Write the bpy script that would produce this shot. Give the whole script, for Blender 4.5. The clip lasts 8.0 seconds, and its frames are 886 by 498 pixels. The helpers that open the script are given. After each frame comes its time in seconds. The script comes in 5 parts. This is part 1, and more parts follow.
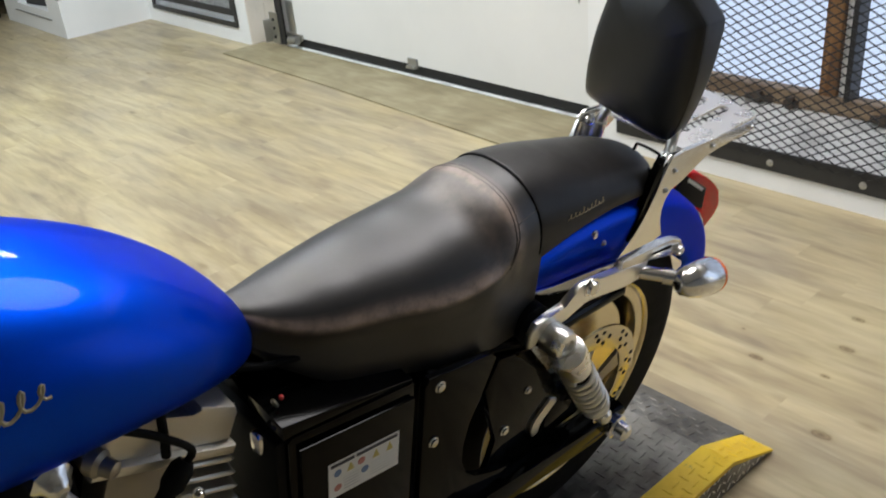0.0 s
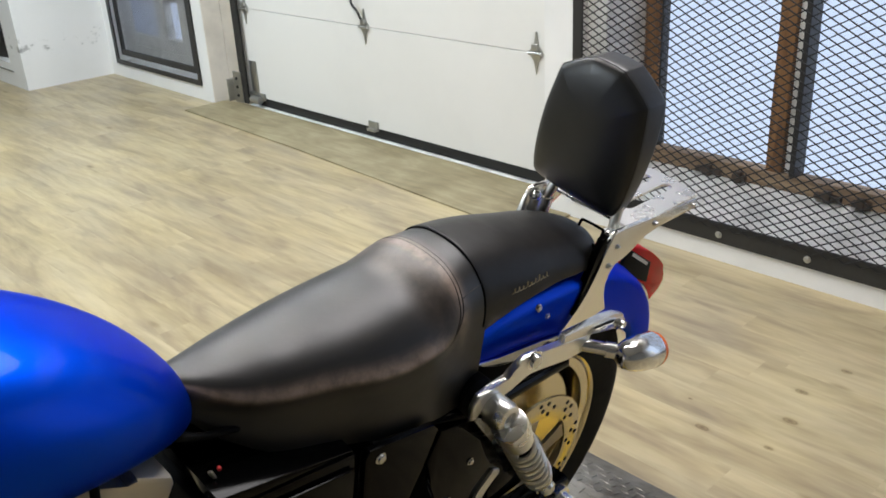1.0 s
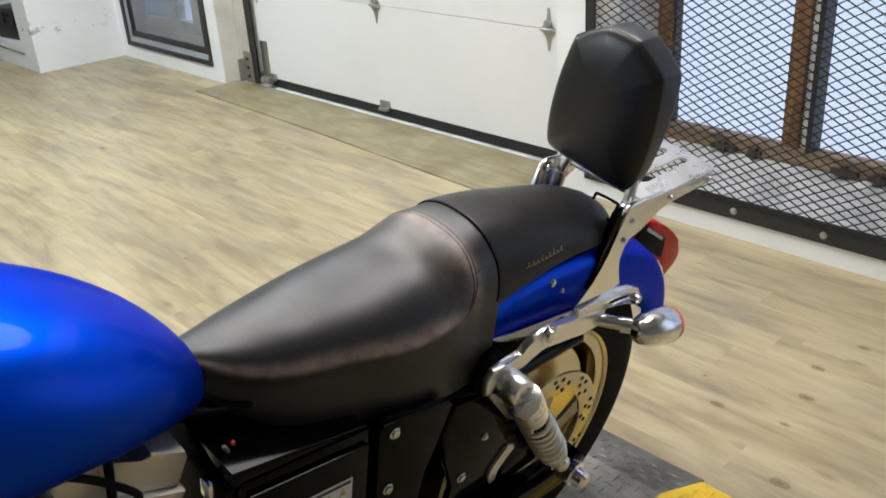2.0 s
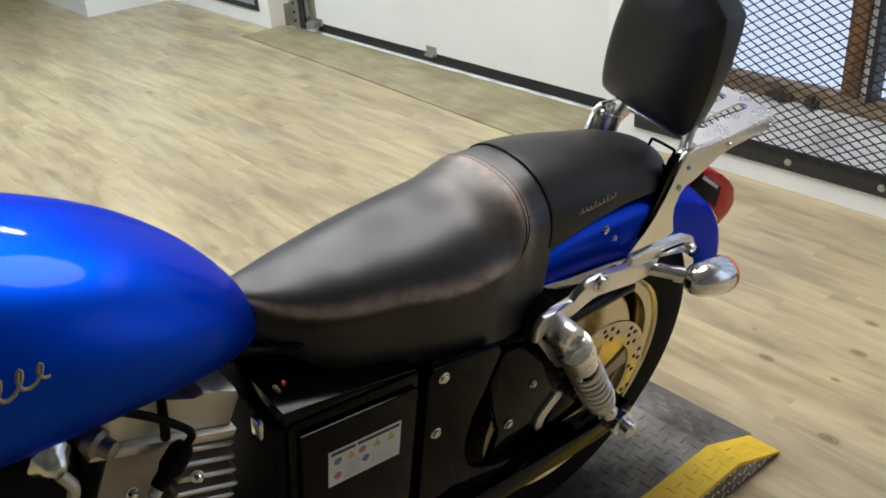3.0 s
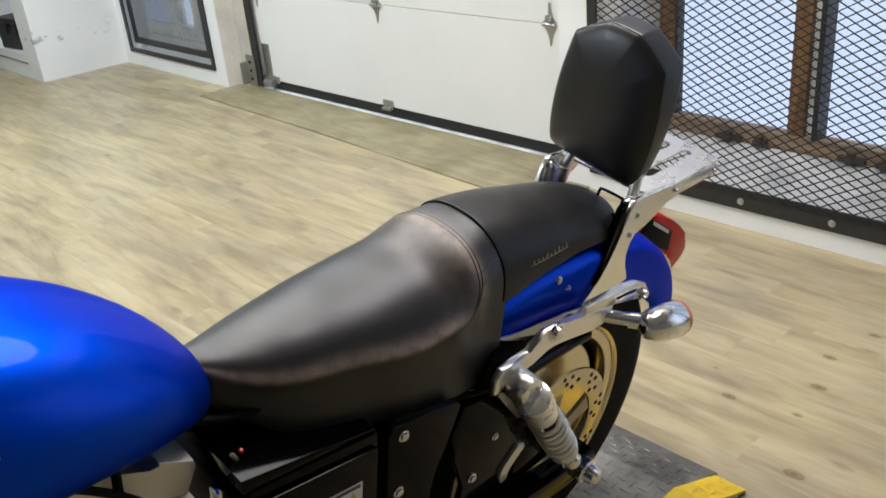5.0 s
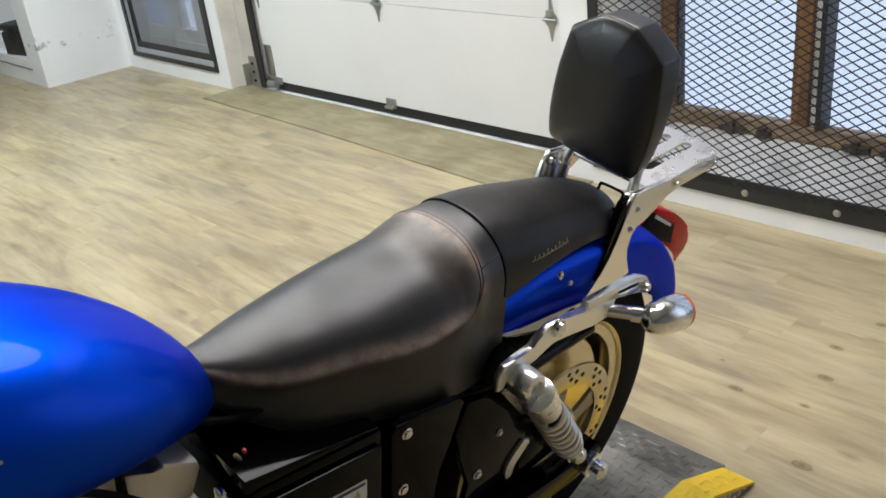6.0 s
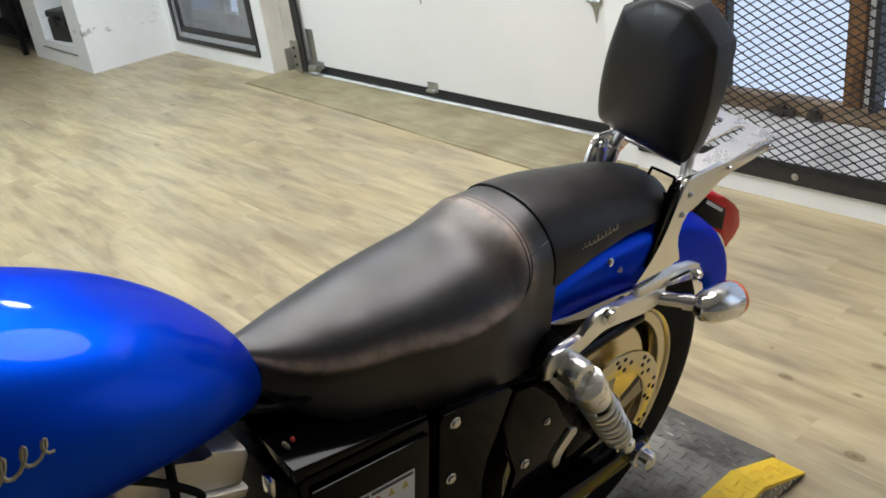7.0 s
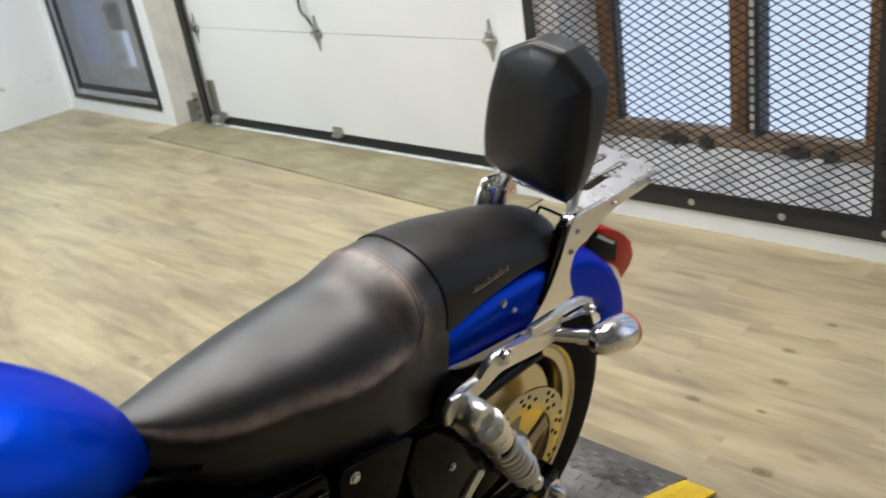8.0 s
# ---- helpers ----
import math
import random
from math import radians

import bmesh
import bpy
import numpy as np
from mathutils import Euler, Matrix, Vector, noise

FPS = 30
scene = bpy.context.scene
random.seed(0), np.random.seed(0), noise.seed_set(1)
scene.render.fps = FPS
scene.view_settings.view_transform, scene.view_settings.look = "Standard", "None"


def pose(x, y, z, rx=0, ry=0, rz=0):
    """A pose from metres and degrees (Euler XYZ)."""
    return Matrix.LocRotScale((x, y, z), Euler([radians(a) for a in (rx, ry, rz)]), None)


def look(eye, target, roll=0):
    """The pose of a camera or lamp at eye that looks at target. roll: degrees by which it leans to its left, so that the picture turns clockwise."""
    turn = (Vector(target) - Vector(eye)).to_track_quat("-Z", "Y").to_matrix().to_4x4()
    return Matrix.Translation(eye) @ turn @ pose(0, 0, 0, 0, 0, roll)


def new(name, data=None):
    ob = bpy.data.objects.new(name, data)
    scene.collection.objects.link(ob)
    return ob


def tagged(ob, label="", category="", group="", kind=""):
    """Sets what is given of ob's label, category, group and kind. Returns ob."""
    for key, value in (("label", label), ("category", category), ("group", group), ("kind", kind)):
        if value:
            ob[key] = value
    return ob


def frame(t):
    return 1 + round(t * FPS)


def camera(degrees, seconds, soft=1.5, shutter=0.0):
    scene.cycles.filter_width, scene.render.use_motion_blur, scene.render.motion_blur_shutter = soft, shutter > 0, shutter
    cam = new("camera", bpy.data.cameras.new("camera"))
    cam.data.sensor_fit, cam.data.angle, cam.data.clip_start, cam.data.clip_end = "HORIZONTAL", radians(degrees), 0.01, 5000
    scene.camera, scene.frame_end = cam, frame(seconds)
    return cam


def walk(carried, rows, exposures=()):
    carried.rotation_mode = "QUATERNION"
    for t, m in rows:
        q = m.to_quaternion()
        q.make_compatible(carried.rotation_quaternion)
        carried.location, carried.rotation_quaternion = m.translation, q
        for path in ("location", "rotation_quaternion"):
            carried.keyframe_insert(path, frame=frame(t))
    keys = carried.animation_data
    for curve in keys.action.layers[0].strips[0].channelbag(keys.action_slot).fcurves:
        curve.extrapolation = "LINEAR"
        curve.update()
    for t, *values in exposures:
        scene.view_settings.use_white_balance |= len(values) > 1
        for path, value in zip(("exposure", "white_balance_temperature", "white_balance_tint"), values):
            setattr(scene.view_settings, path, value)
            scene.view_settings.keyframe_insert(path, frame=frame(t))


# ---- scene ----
cam = camera(51.8, 8.0, soft=1.7, shutter=0.3)
PATH = [
    (0, (0.0000, 0.0000, 1.3169), (1.1336, 1.3678, 0.3981), -5.62),
    (0.5, (0.0009, -0.0183, 1.3329), (1.2215, 1.3322, 0.5046), -3.22),
    (1, (0.0081, -0.0220, 1.3401), (1.2480, 1.3224, 0.5307), -3.01),
    (1.2, (0.0085, -0.0185, 1.3359), (1.2439, 1.3324, 0.5303), -2.91),
    (2.3, (0.0122, -0.0141, 1.3169), (1.1902, 1.3315, 0.4214), -3.98),
    (2.5, (0.0117, -0.0091, 1.3088), (1.1502, 1.3451, 0.3761), -3.42),
    (3, (0.0108, 0.0020, 1.3131), (1.1128, 1.3830, 0.3759), -4.28),
    (3.5, (0.0124, 0.0005, 1.3056), (1.0783, 1.3935, 0.3446), -6.20),
    (4, (0.0301, 0.0019, 1.3182), (1.1819, 1.3582, 0.4051), -7.01),
    (4.5, (0.0220, -0.0030, 1.3251), (1.2210, 1.3444, 0.4609), -5.48),
    (4.7, (0.0201, -0.0098, 1.3278), (1.2188, 1.3467, 0.4773), -5.47),
    (5.8, (0.0196, -0.0197, 1.3286), (1.1862, 1.3604, 0.4716), -6.26),
    (6, (0.0253, -0.0224, 1.3280), (1.2033, 1.3506, 0.4752), -6.87),
    (6.5, (0.0266, -0.0081, 1.3249), (1.1207, 1.4233, 0.4567), -7.62),
    (7, (0.0288, -0.0020, 1.3249), (1.1304, 1.4198, 0.4503), -8.02),
    (7.5, (0.0263, -0.0053, 1.3235), (1.1628, 1.3896, 0.4501), -6.64),
    (8, (0.0614, -0.0303, 1.3346), (1.3153, 1.2924, 0.5112), -9.31),
]
walk(cam, [(t, look(eye, target, roll)) for t, eye, target, roll in PATH])

# ---- light ----
world = bpy.data.worlds.new("overcast_sky")
scene.world = world
world.use_nodes = True
wn = world.node_tree.nodes
sky = wn.new("ShaderNodeTexSky")
sky.sky_type, sky.sun_disc = "NISHITA", False
sky.sun_elevation, sky.sun_rotation = radians(35), radians(100)
wn["Background"].inputs["Strength"].default_value = 0.12
world.node_tree.links.new(sky.outputs["Color"], wn["Background"].inputs["Color"])


def bulb(x, y, z, size, watts, colour):
    """An unseen round lamp near the ceiling that shines down."""
    data = bpy.data.lights.new("unseen_ceiling_light", "AREA")
    data.shape, data.size, data.energy, data.color = "DISK", size, watts, colour
    lamp = new("unseen_ceiling_light", data)
    lamp.matrix_world = look((x, y, z), (x, y, 0))
    return lamp


COOL = (0.81, 0.915, 1.0)
bulb(0.98, 1.72, 2.50, 0.60, 17, (1.0, 0.945, 0.895))
# These four are added for seat sheen, walls and door; no fitting is known.
bulb(1.75, 0.98, 2.50, 1.20, 25, (1.0, 0.97, 0.98))
bulb(1.75, 2.65, 2.50, 0.30, 13, COOL)
bulb(1.00, 4.60, 2.50, 0.40, 57, COOL)
bulb(-1.60, 2.70, 2.50, 0.40, 54, COOL)


scene.view_settings.exposure = 0.38


# ---- materials ----
def material(name, colour=(0.8, 0.8, 0.8), rough=0.5, metal=0.0, coat=0.0):
    mat = bpy.data.materials.new(name)
    mat.use_nodes = True
    b = mat.node_tree.nodes["Principled BSDF"]
    b.inputs["Base Color"].default_value = (*colour, 1)
    b.inputs["Roughness"].default_value, b.inputs["Metallic"].default_value = rough, metal
    b.inputs["Coat Weight"].default_value, b.inputs["Coat Roughness"].default_value = coat, 0.04
    return mat


def node(mat, kind, **values):
    n = mat.node_tree.nodes.new(kind)
    for k, v in values.items():
        n.inputs[k.replace("_", " ")].default_value = v
    return n


def join(mat, a, b):
    mat.node_tree.links.new(a, b)


def coords(mat, scale=(1, 1, 1), space="Object"):
    tc = node(mat, "ShaderNodeTexCoord")
    mp = node(mat, "ShaderNodeMapping", Scale=scale)
    join(mat, tc.outputs[space], mp.inputs["Vector"])
    return mp.outputs["Vector"]


def ramp(mat, source, stops):
    r = node(mat, "ShaderNodeValToRGB")
    e = r.color_ramp.elements
    while len(e) < len(stops):
        e.new(0.5)
    for s, (p, c) in zip(e, stops):
        s.position, s.color = p, (*c, 1)
    join(mat, source, r.inputs["Fac"])
    return r.outputs["Color"]


def mixed(mat, fac, a, b, mode="MIX"):
    m = mat.node_tree.nodes.new("ShaderNodeMix")
    m.data_type, m.blend_type = "RGBA", mode
    for k, v in ((0, fac), (6, a), (7, b)):
        if hasattr(v, "links"):
            join(mat, v, m.inputs[k])
        else:
            m.inputs[k].default_value = v if k == 0 else (*v, 1)
    return m.outputs[2]


def noise_fac(mat, vec, scale, detail=4.0, rough=0.55, distort=0.0):
    n = node(mat, "ShaderNodeTexNoise", Scale=scale, Detail=detail, Roughness=rough, Distortion=distort)
    join(mat, vec, n.inputs["Vector"])
    return n.outputs["Fac"]


def bump(mat, height, strength=0.2, distance=0.002, out=None):
    b = node(mat, "ShaderNodeBump", Strength=strength, Distance=distance)
    join(mat, height, b.inputs["Height"])
    for target in (["Normal"] if out is None else out):
        join(mat, b.outputs["Normal"], mat.node_tree.nodes["Principled BSDF"].inputs[target])


def bsdf(mat):
    return mat.node_tree.nodes["Principled BSDF"]


def rough_from(mat, fac, low, high):
    m = node(mat, "ShaderNodeMapRange")
    m.inputs["To Min"].default_value, m.inputs["To Max"].default_value = low, high
    join(mat, fac, m.inputs["Value"])
    join(mat, m.outputs["Result"], bsdf(mat).inputs["Roughness"])


def node_colour(mat, vec):
    """A coloured noise about zero, to make an edge uneven."""
    n = node(mat, "ShaderNodeTexNoise", Scale=2.6, Detail=3.0)
    join(mat, vec, n.inputs["Vector"])
    sub = mat.node_tree.nodes.new("ShaderNodeVectorMath")
    sub.operation = "SUBTRACT"
    sub.inputs[1].default_value = (0.5, 0.5, 0.5)
    join(mat, n.outputs["Color"], sub.inputs[0])
    return sub.outputs[0]


def plank_vinyl():
    """Pale oak vinyl: long grey and yellow streaks, knots, each plank its own tone."""
    mat = material("plank_vinyl", rough=0.42)
    info = node(mat, "ShaderNodeObjectInfo")
    geo = node(mat, "ShaderNodeNewGeometry")
    add = mat.node_tree.nodes.new("ShaderNodeMath")
    join(mat, info.outputs["Random"], add.inputs[0])
    join(mat, geo.outputs["Random Per Island"], add.inputs[1])
    shift = mat.node_tree.nodes.new("ShaderNodeVectorMath")
    shift.operation = "SCALE"
    shift.inputs[0].default_value = (3.7, 9.1, 5.3)
    join(mat, add.outputs[0], shift.inputs["Scale"])
    moved = mat.node_tree.nodes.new("ShaderNodeVectorMath")
    join(mat, geo.outputs["Position"], moved.inputs[0])
    join(mat, shift.outputs[0], moved.inputs[1])

    def stretched(sx, sy):
        mp = node(mat, "ShaderNodeMapping", Scale=(sx, sy, 1))
        join(mat, moved.outputs[0], mp.inputs["Vector"])
        return mp.outputs["Vector"]

    def stretched_flat(sx, sy):
        mp = node(mat, "ShaderNodeMapping", Scale=(sx, sy, 1))
        join(mat, geo.outputs["Position"], mp.inputs["Vector"])
        return mp.outputs["Vector"]

    streak = noise_fac(mat, stretched(11, 1.7), 1.0, 3.5, 0.56, 0.9)
    fine = noise_fac(mat, stretched(42, 5), 1.0, 3, 0.6, 0.6)
    cloud = noise_fac(mat, stretched_flat(5, 2.0), 1.0, 3, 0.55)
    col = ramp(mat, streak, [(0.31, (0.255, 0.200, 0.132)), (0.43, (0.375, 0.308, 0.192)), (0.54, (0.49, 0.42, 0.262)), (0.70, (0.59, 0.522, 0.345))])
    col = mixed(mat, 0.45, col, ramp(mat, cloud, [(0.3, (0.33, 0.290, 0.222)), (0.5, (0.475, 0.405, 0.262)), (0.7, (0.56, 0.475, 0.270))]))
    col = mixed(mat, 0.32, col, ramp(mat, fine, [(0.32, (0.26, 0.22, 0.17)), (0.6, (0.75, 0.67, 0.52))]), "SOFT_LIGHT")
    blotch = noise_fac(mat, stretched_flat(4.6, 1.3), 1.0, 4, 0.6, 0.6)
    col = mixed(mat, 1.0, col, ramp(mat, blotch, [(0.34, (0.76, 0.735, 0.735)), (0.5, (0.90, 0.885, 0.895)), (0.66, (0.98, 0.965, 0.955))]), "MULTIPLY")
    vor = node(mat, "ShaderNodeTexVoronoi", Scale=1.0)
    join(mat, stretched(5.5, 1.9), vor.inputs["Vector"])
    knot = ramp(mat, vor.outputs["Distance"], [(0.02, (0.52, 0.47, 0.41)), (0.045, (0.72, 0.68, 0.62)), (0.085, (1, 1, 1))])
    col = mixed(mat, 0.9, col, knot, "MULTIPLY")
    tone = node(mat, "ShaderNodeMapRange")
    tone.inputs["To Min"].default_value, tone.inputs["To Max"].default_value = 0.95, 1.04
    join(mat, info.outputs["Random"], tone.inputs["Value"])
    col = mixed(mat, 1.0, col, tone.outputs[0], "MULTIPLY")
    for kx, ky, size in ((2.028, 0.827, 0.030), (1.888, 0.787, 0.034), (1.722, 0.931, 0.032), (2.197, 0.785, 0.026), (1.753, 0.772, 0.020), (1.555, 0.677, 0.040), (1.812, 1.021, 0.010), (2.10, 0.45, 0.030), (1.35, 0.42, 0.030)):
        off = mat.node_tree.nodes.new("ShaderNodeVectorMath")
        off.operation = "SUBTRACT"
        off.inputs[1].default_value = (kx, ky, 0)
        join(mat, geo.outputs["Position"], off.inputs[0])
        squash = node(mat, "ShaderNodeMapping", Scale=(1.6 / size, 0.9 / size, 0))
        join(mat, off.outputs[0], squash.inputs["Vector"])
        wob = mixed(mat, 0.30, squash.outputs["Vector"], node_colour(mat, squash.outputs["Vector"]), "ADD")
        far = mat.node_tree.nodes.new("ShaderNodeVectorMath")
        far.operation = "LENGTH"
        join(mat, wob, far.inputs[0])
        spot = ramp(mat, far.outputs["Value"], [(0.10, (0.42, 0.37, 0.31)), (0.30, (0.66, 0.61, 0.54)), (0.42, (0.52, 0.47, 0.40)), (0.60, (0.93, 0.92, 0.90)), (1.0, (1, 1, 1))])
        col = mixed(mat, 1.0, col, spot, "MULTIPLY")
    join(mat, col, bsdf(mat).inputs["Base Color"])
    rough_from(mat, cloud, 0.28, 0.48)
    bump(mat, fine, 0.12, 0.001)
    return mat


def painted(name, colour, rough=0.5, dirt=0.12, scale=2.5, relief=0.15, dark=None):
    """Wall or sheet paint with faint blotches and small relief."""
    mat = material(name, colour, rough)
    vec = coords(mat)
    big, small = noise_fac(mat, vec, scale, 5), noise_fac(mat, vec, 60, 3)
    dark = dark or tuple(c * (1 - dirt * 2.2) for c in colour)
    join(mat, ramp(mat, big, [(0.28, dark), (0.52, colour), (1.0, tuple(min(1, c * 1.03) for c in colour))]), bsdf(mat).inputs["Base Color"])
    rough_from(mat, big, rough * 0.85, min(1, rough * 1.2))
    bump(mat, small, relief, 0.002)
    return mat


def wall_paint():
    """White wall paint with a band of grey scuffs at bumper height."""
    mat = material("wall_paint", (0.80, 0.80, 0.79), 0.6)
    geo = node(mat, "ShaderNodeNewGeometry")
    sep = node(mat, "ShaderNodeSeparateXYZ")
    join(mat, geo.outputs["Position"], sep.inputs[0])
    band = ramp(mat, sep.outputs["Z"], [(0.20, (0, 0, 0)), (0.25, (1, 1, 1)), (0.31, (1, 1, 1)), (0.35, (0, 0, 0))])
    vec = coords(mat, (9, 9, 16))
    marks = ramp(mat, noise_fac(mat, vec, 1.3, 6, 0.7), [(0.56, (0, 0, 0)), (0.66, (1, 1, 1))])
    both = mixed(mat, 1.0, band, marks, "MULTIPLY")
    base = ramp(mat, noise_fac(mat, coords(mat), 2.2, 5), [(0.3, (0.79, 0.795, 0.79)), (0.6, (0.85, 0.85, 0.845))])
    join(mat, mixed(mat, both, base, (0.36, 0.36, 0.35)), bsdf(mat).inputs["Base Color"])
    bump(mat, noise_fac(mat, coords(mat), 45, 3), 0.2, 0.002)
    return mat


def metal(name, colour, rough, wear=0.3, scale=30):
    mat = material(name, colour, rough, 1.0)
    vec = coords(mat)
    n = noise_fac(mat, vec, scale, 4)
    rough_from(mat, n, rough * (1 - wear), rough * (1 + wear))
    return mat


def leather(name, colour, rough, worn, wear=None):
    mat = material(name, colour, rough)
    vec = coords(mat)
    big = noise_fac(mat, vec, 9, 4)
    v = node(mat, "ShaderNodeTexVoronoi", Scale=650.0)
    join(mat, vec, v.inputs["Vector"])
    join(mat, ramp(mat, big, [(0.35, colour), (0.7, worn)]), bsdf(mat).inputs["Base Color"])
    rough_from(mat, noise_fac(mat, vec, 14, 5, 0.6), rough * 0.75, rough * 1.3)
    bsdf(mat).inputs["Specular IOR Level"].default_value = 0.58
    fold = noise_fac(mat, vec, 22, 5, 0.6, 0.4)
    grain = mat.node_tree.nodes.new("ShaderNodeMath")
    grain.operation = "MULTIPLY_ADD"
    grain.inputs[1].default_value = 0.10
    join(mat, v.outputs["Distance"], grain.inputs[0])
    join(mat, fold, grain.inputs[2])
    bump(mat, grain.outputs[0], 0.10, 0.006)
    if wear is not None:
        at = node(mat, "ShaderNodeAttribute")
        at.attribute_name = "wear"
        patch = ramp(mat, noise_fac(mat, vec, 38, 5, 0.65), [(0.36, (0.45, 0.45, 0.45)), (0.62, (1, 1, 1))])
        fac = mixed(mat, 1.0, at.outputs["Color"], patch, "MULTIPLY")
        old = bsdf(mat).inputs["Base Color"].links[0].from_socket
        join(mat, mixed(mat, fac, old, wear), bsdf(mat).inputs["Base Color"])
        bsdf(mat).inputs["Coat Weight"].default_value, bsdf(mat).inputs["Coat Roughness"].default_value = 0.0, 0.32
    return mat


def car_paint():
    mat = material("blue_metallic_paint", (0.0, 0.045, 0.80), 0.42, 0.95, 0.17)
    bsdf(mat).inputs["Coat Roughness"].default_value = 0.03
    bsdf(mat).inputs["Specular Tint"].default_value = (0.05, 0.25, 1.0, 1)
    vec = coords(mat)
    flake = noise_fac(mat, vec, 3000, 2)
    join(mat, ramp(mat, flake, [(0.35, (0.0, 0.050, 0.54)), (0.65, (0.0, 0.080, 0.78))]), bsdf(mat).inputs["Base Color"])
    return mat


def diamond_steel():
    mat = material("tread_plate_steel", (0.20, 0.20, 0.20), 0.38, 0.85)
    vec = coords(mat)
    big = noise_fac(mat, vec, 7, 6, 0.65)
    join(mat, ramp(mat, big, [(0.32, (0.10, 0.09, 0.08)), (0.52, (0.24, 0.226, 0.205)), (0.72, (0.36, 0.345, 0.32))]), bsdf(mat).inputs["Base Color"])
    rough_from(mat, noise_fac(mat, vec, 18, 4), 0.36, 0.62)
    return mat


def yellow_paint():
    mat = material("worn_yellow_paint", (0.78, 0.52, 0.02), 0.4)
    vec = coords(mat)
    chips = ramp(mat, noise_fac(mat, vec, 26, 7, 0.7), [(0.30, (0.16, 0.13, 0.07)), (0.37, (0.75, 0.49, 0.02)), (0.7, (0.84, 0.58, 0.03))])
    join(mat, chips, bsdf(mat).inputs["Base Color"])
    bump(mat, noise_fac(mat, vec, 60, 4), 0.2, 0.002)
    return mat


def timber(name, light, dark, axis=2):
    mat = material(name, light, 0.6)
    s = [14, 14, 14]
    s[axis] = 1.2
    n = noise_fac(mat, coords(mat, tuple(s)), 2.2, 6, 0.62, 0.8)
    join(mat, ramp(mat, n, [(0.32, dark), (0.62, light)]), bsdf(mat).inputs["Base Color"])
    bump(mat, n, 0.3, 0.002)
    return mat


def plywood():
    mat = material("plywood_strip", (0.45, 0.36, 0.22), 0.55)
    n = noise_fac(mat, coords(mat, (9, 1.6, 1)), 1.6, 6, 0.6, 1.5)
    spots = noise_fac(mat, coords(mat), 3.2, 4)
    col = ramp(mat, n, [(0.3, (0.265, 0.222, 0.130)), (0.55, (0.36, 0.308, 0.186)), (0.75, (0.43, 0.372, 0.238))])
    join(mat, mixed(mat, 0.6, col, ramp(mat, spots, [(0.35, (0.55, 0.5, 0.42)), (0.6, (1, 1, 1))]), "MULTIPLY"), bsdf(mat).inputs["Base Color"])
    return mat


def glow(name, colour, strength):
    mat = bpy.data.materials.new(name)
    mat.use_nodes = True
    t = mat.node_tree
    t.nodes.remove(t.nodes["Principled BSDF"])
    e = t.nodes.new("ShaderNodeEmission")
    e.inputs["Color"].default_value, e.inputs["Strength"].default_value = (*colour, 1), strength
    t.links.new(e.outputs[0], t.nodes["Material Output"].inputs["Surface"])
    return mat


def lens(name, colour, rough=0.08):
    mat = material(name, colour, rough, 0.0, 0.15)
    bsdf(mat).inputs["Transmission Weight"].default_value = 0.0
    bsdf(mat).inputs["IOR"].default_value = 1.49
    return mat


def translucent(name, colour):
    mat = bpy.data.materials.new(name)
    mat.use_nodes = True
    t = mat.node_tree
    b = t.nodes.new("ShaderNodeBsdfTranslucent")
    b.inputs["Color"].default_value = (*colour, 1)
    m = t.nodes.new("ShaderNodeMixShader")
    m.inputs[0].default_value = 0.75
    bsdf(mat).inputs["Base Color"].default_value, bsdf(mat).inputs["Roughness"].default_value = (*colour, 1), 0.9
    t.links.new(bsdf(mat).outputs[0], m.inputs[1])
    t.links.new(b.outputs[0], m.inputs[2])
    t.links.new(m.outputs[0], t.nodes["Material Output"].inputs["Surface"])
    return mat


FLOOR = plank_vinyl()
WALL = wall_paint()
PLAIN_WALL = painted("plain_wall_paint", (0.83, 0.83, 0.82), 0.6, 0.04, 2.2, 0.2)
# Cream paint of the jamb; on the reveal boards it is a shade tone.
CREAM = painted("cream_paint_and_shade", (0.84, 0.79, 0.71), 0.6, 0.08, 6, 0.2)
CEIL = painted("ceiling_paint", (0.50, 0.50, 0.49), 0.7)
# For unseen walls: kept dark so the bike mirrors less light.
GREY_WALL = painted("grey_unseen_wall", (0.24, 0.24, 0.24), 0.6)
DOOR = painted("door_enamel", (0.81, 0.80, 0.775), 0.42, 0.03, 1.2, 0.08)
SEAL = painted("rubber_seal", (0.012, 0.012, 0.012), 0.6)
BLACK_STEEL = painted("black_steel", (0.022, 0.022, 0.022), 0.45, 0.2, 14)
MESH_STEEL = painted("mesh_steel", (0.016, 0.016, 0.018), 0.5, 0.2, 20)
SCREEN_STEEL = painted("screen_steel", (0.11, 0.11, 0.115), 0.5, 0.2, 20)
GREY_STEEL = metal("galvanised_steel", (0.50, 0.50, 0.48), 0.42)
WINDOW_WOOD = timber("window_wood", (0.29, 0.145, 0.055), (0.12, 0.055, 0.02))
SILL_WOOD = timber("sill_wood", (0.38, 0.27, 0.17), (0.17, 0.115, 0.075), 1)
PLY = plywood()
LEDGE = painted("ledge_plaster", (0.84, 0.84, 0.82), 0.8, 0.2, 7, 0.5)
CONCRETE = painted("bare_concrete", (0.26, 0.25, 0.23), 0.85, 0.2, 9, 0.5)
PLATE = diamond_steel()
YELLOW = yellow_paint()
CHROME = metal("chrome", (0.88, 0.87, 0.85), 0.17, 0.3)
SOFT_CHROME = metal("worn_chrome", (0.90, 0.89, 0.87), 0.28, 0.2)
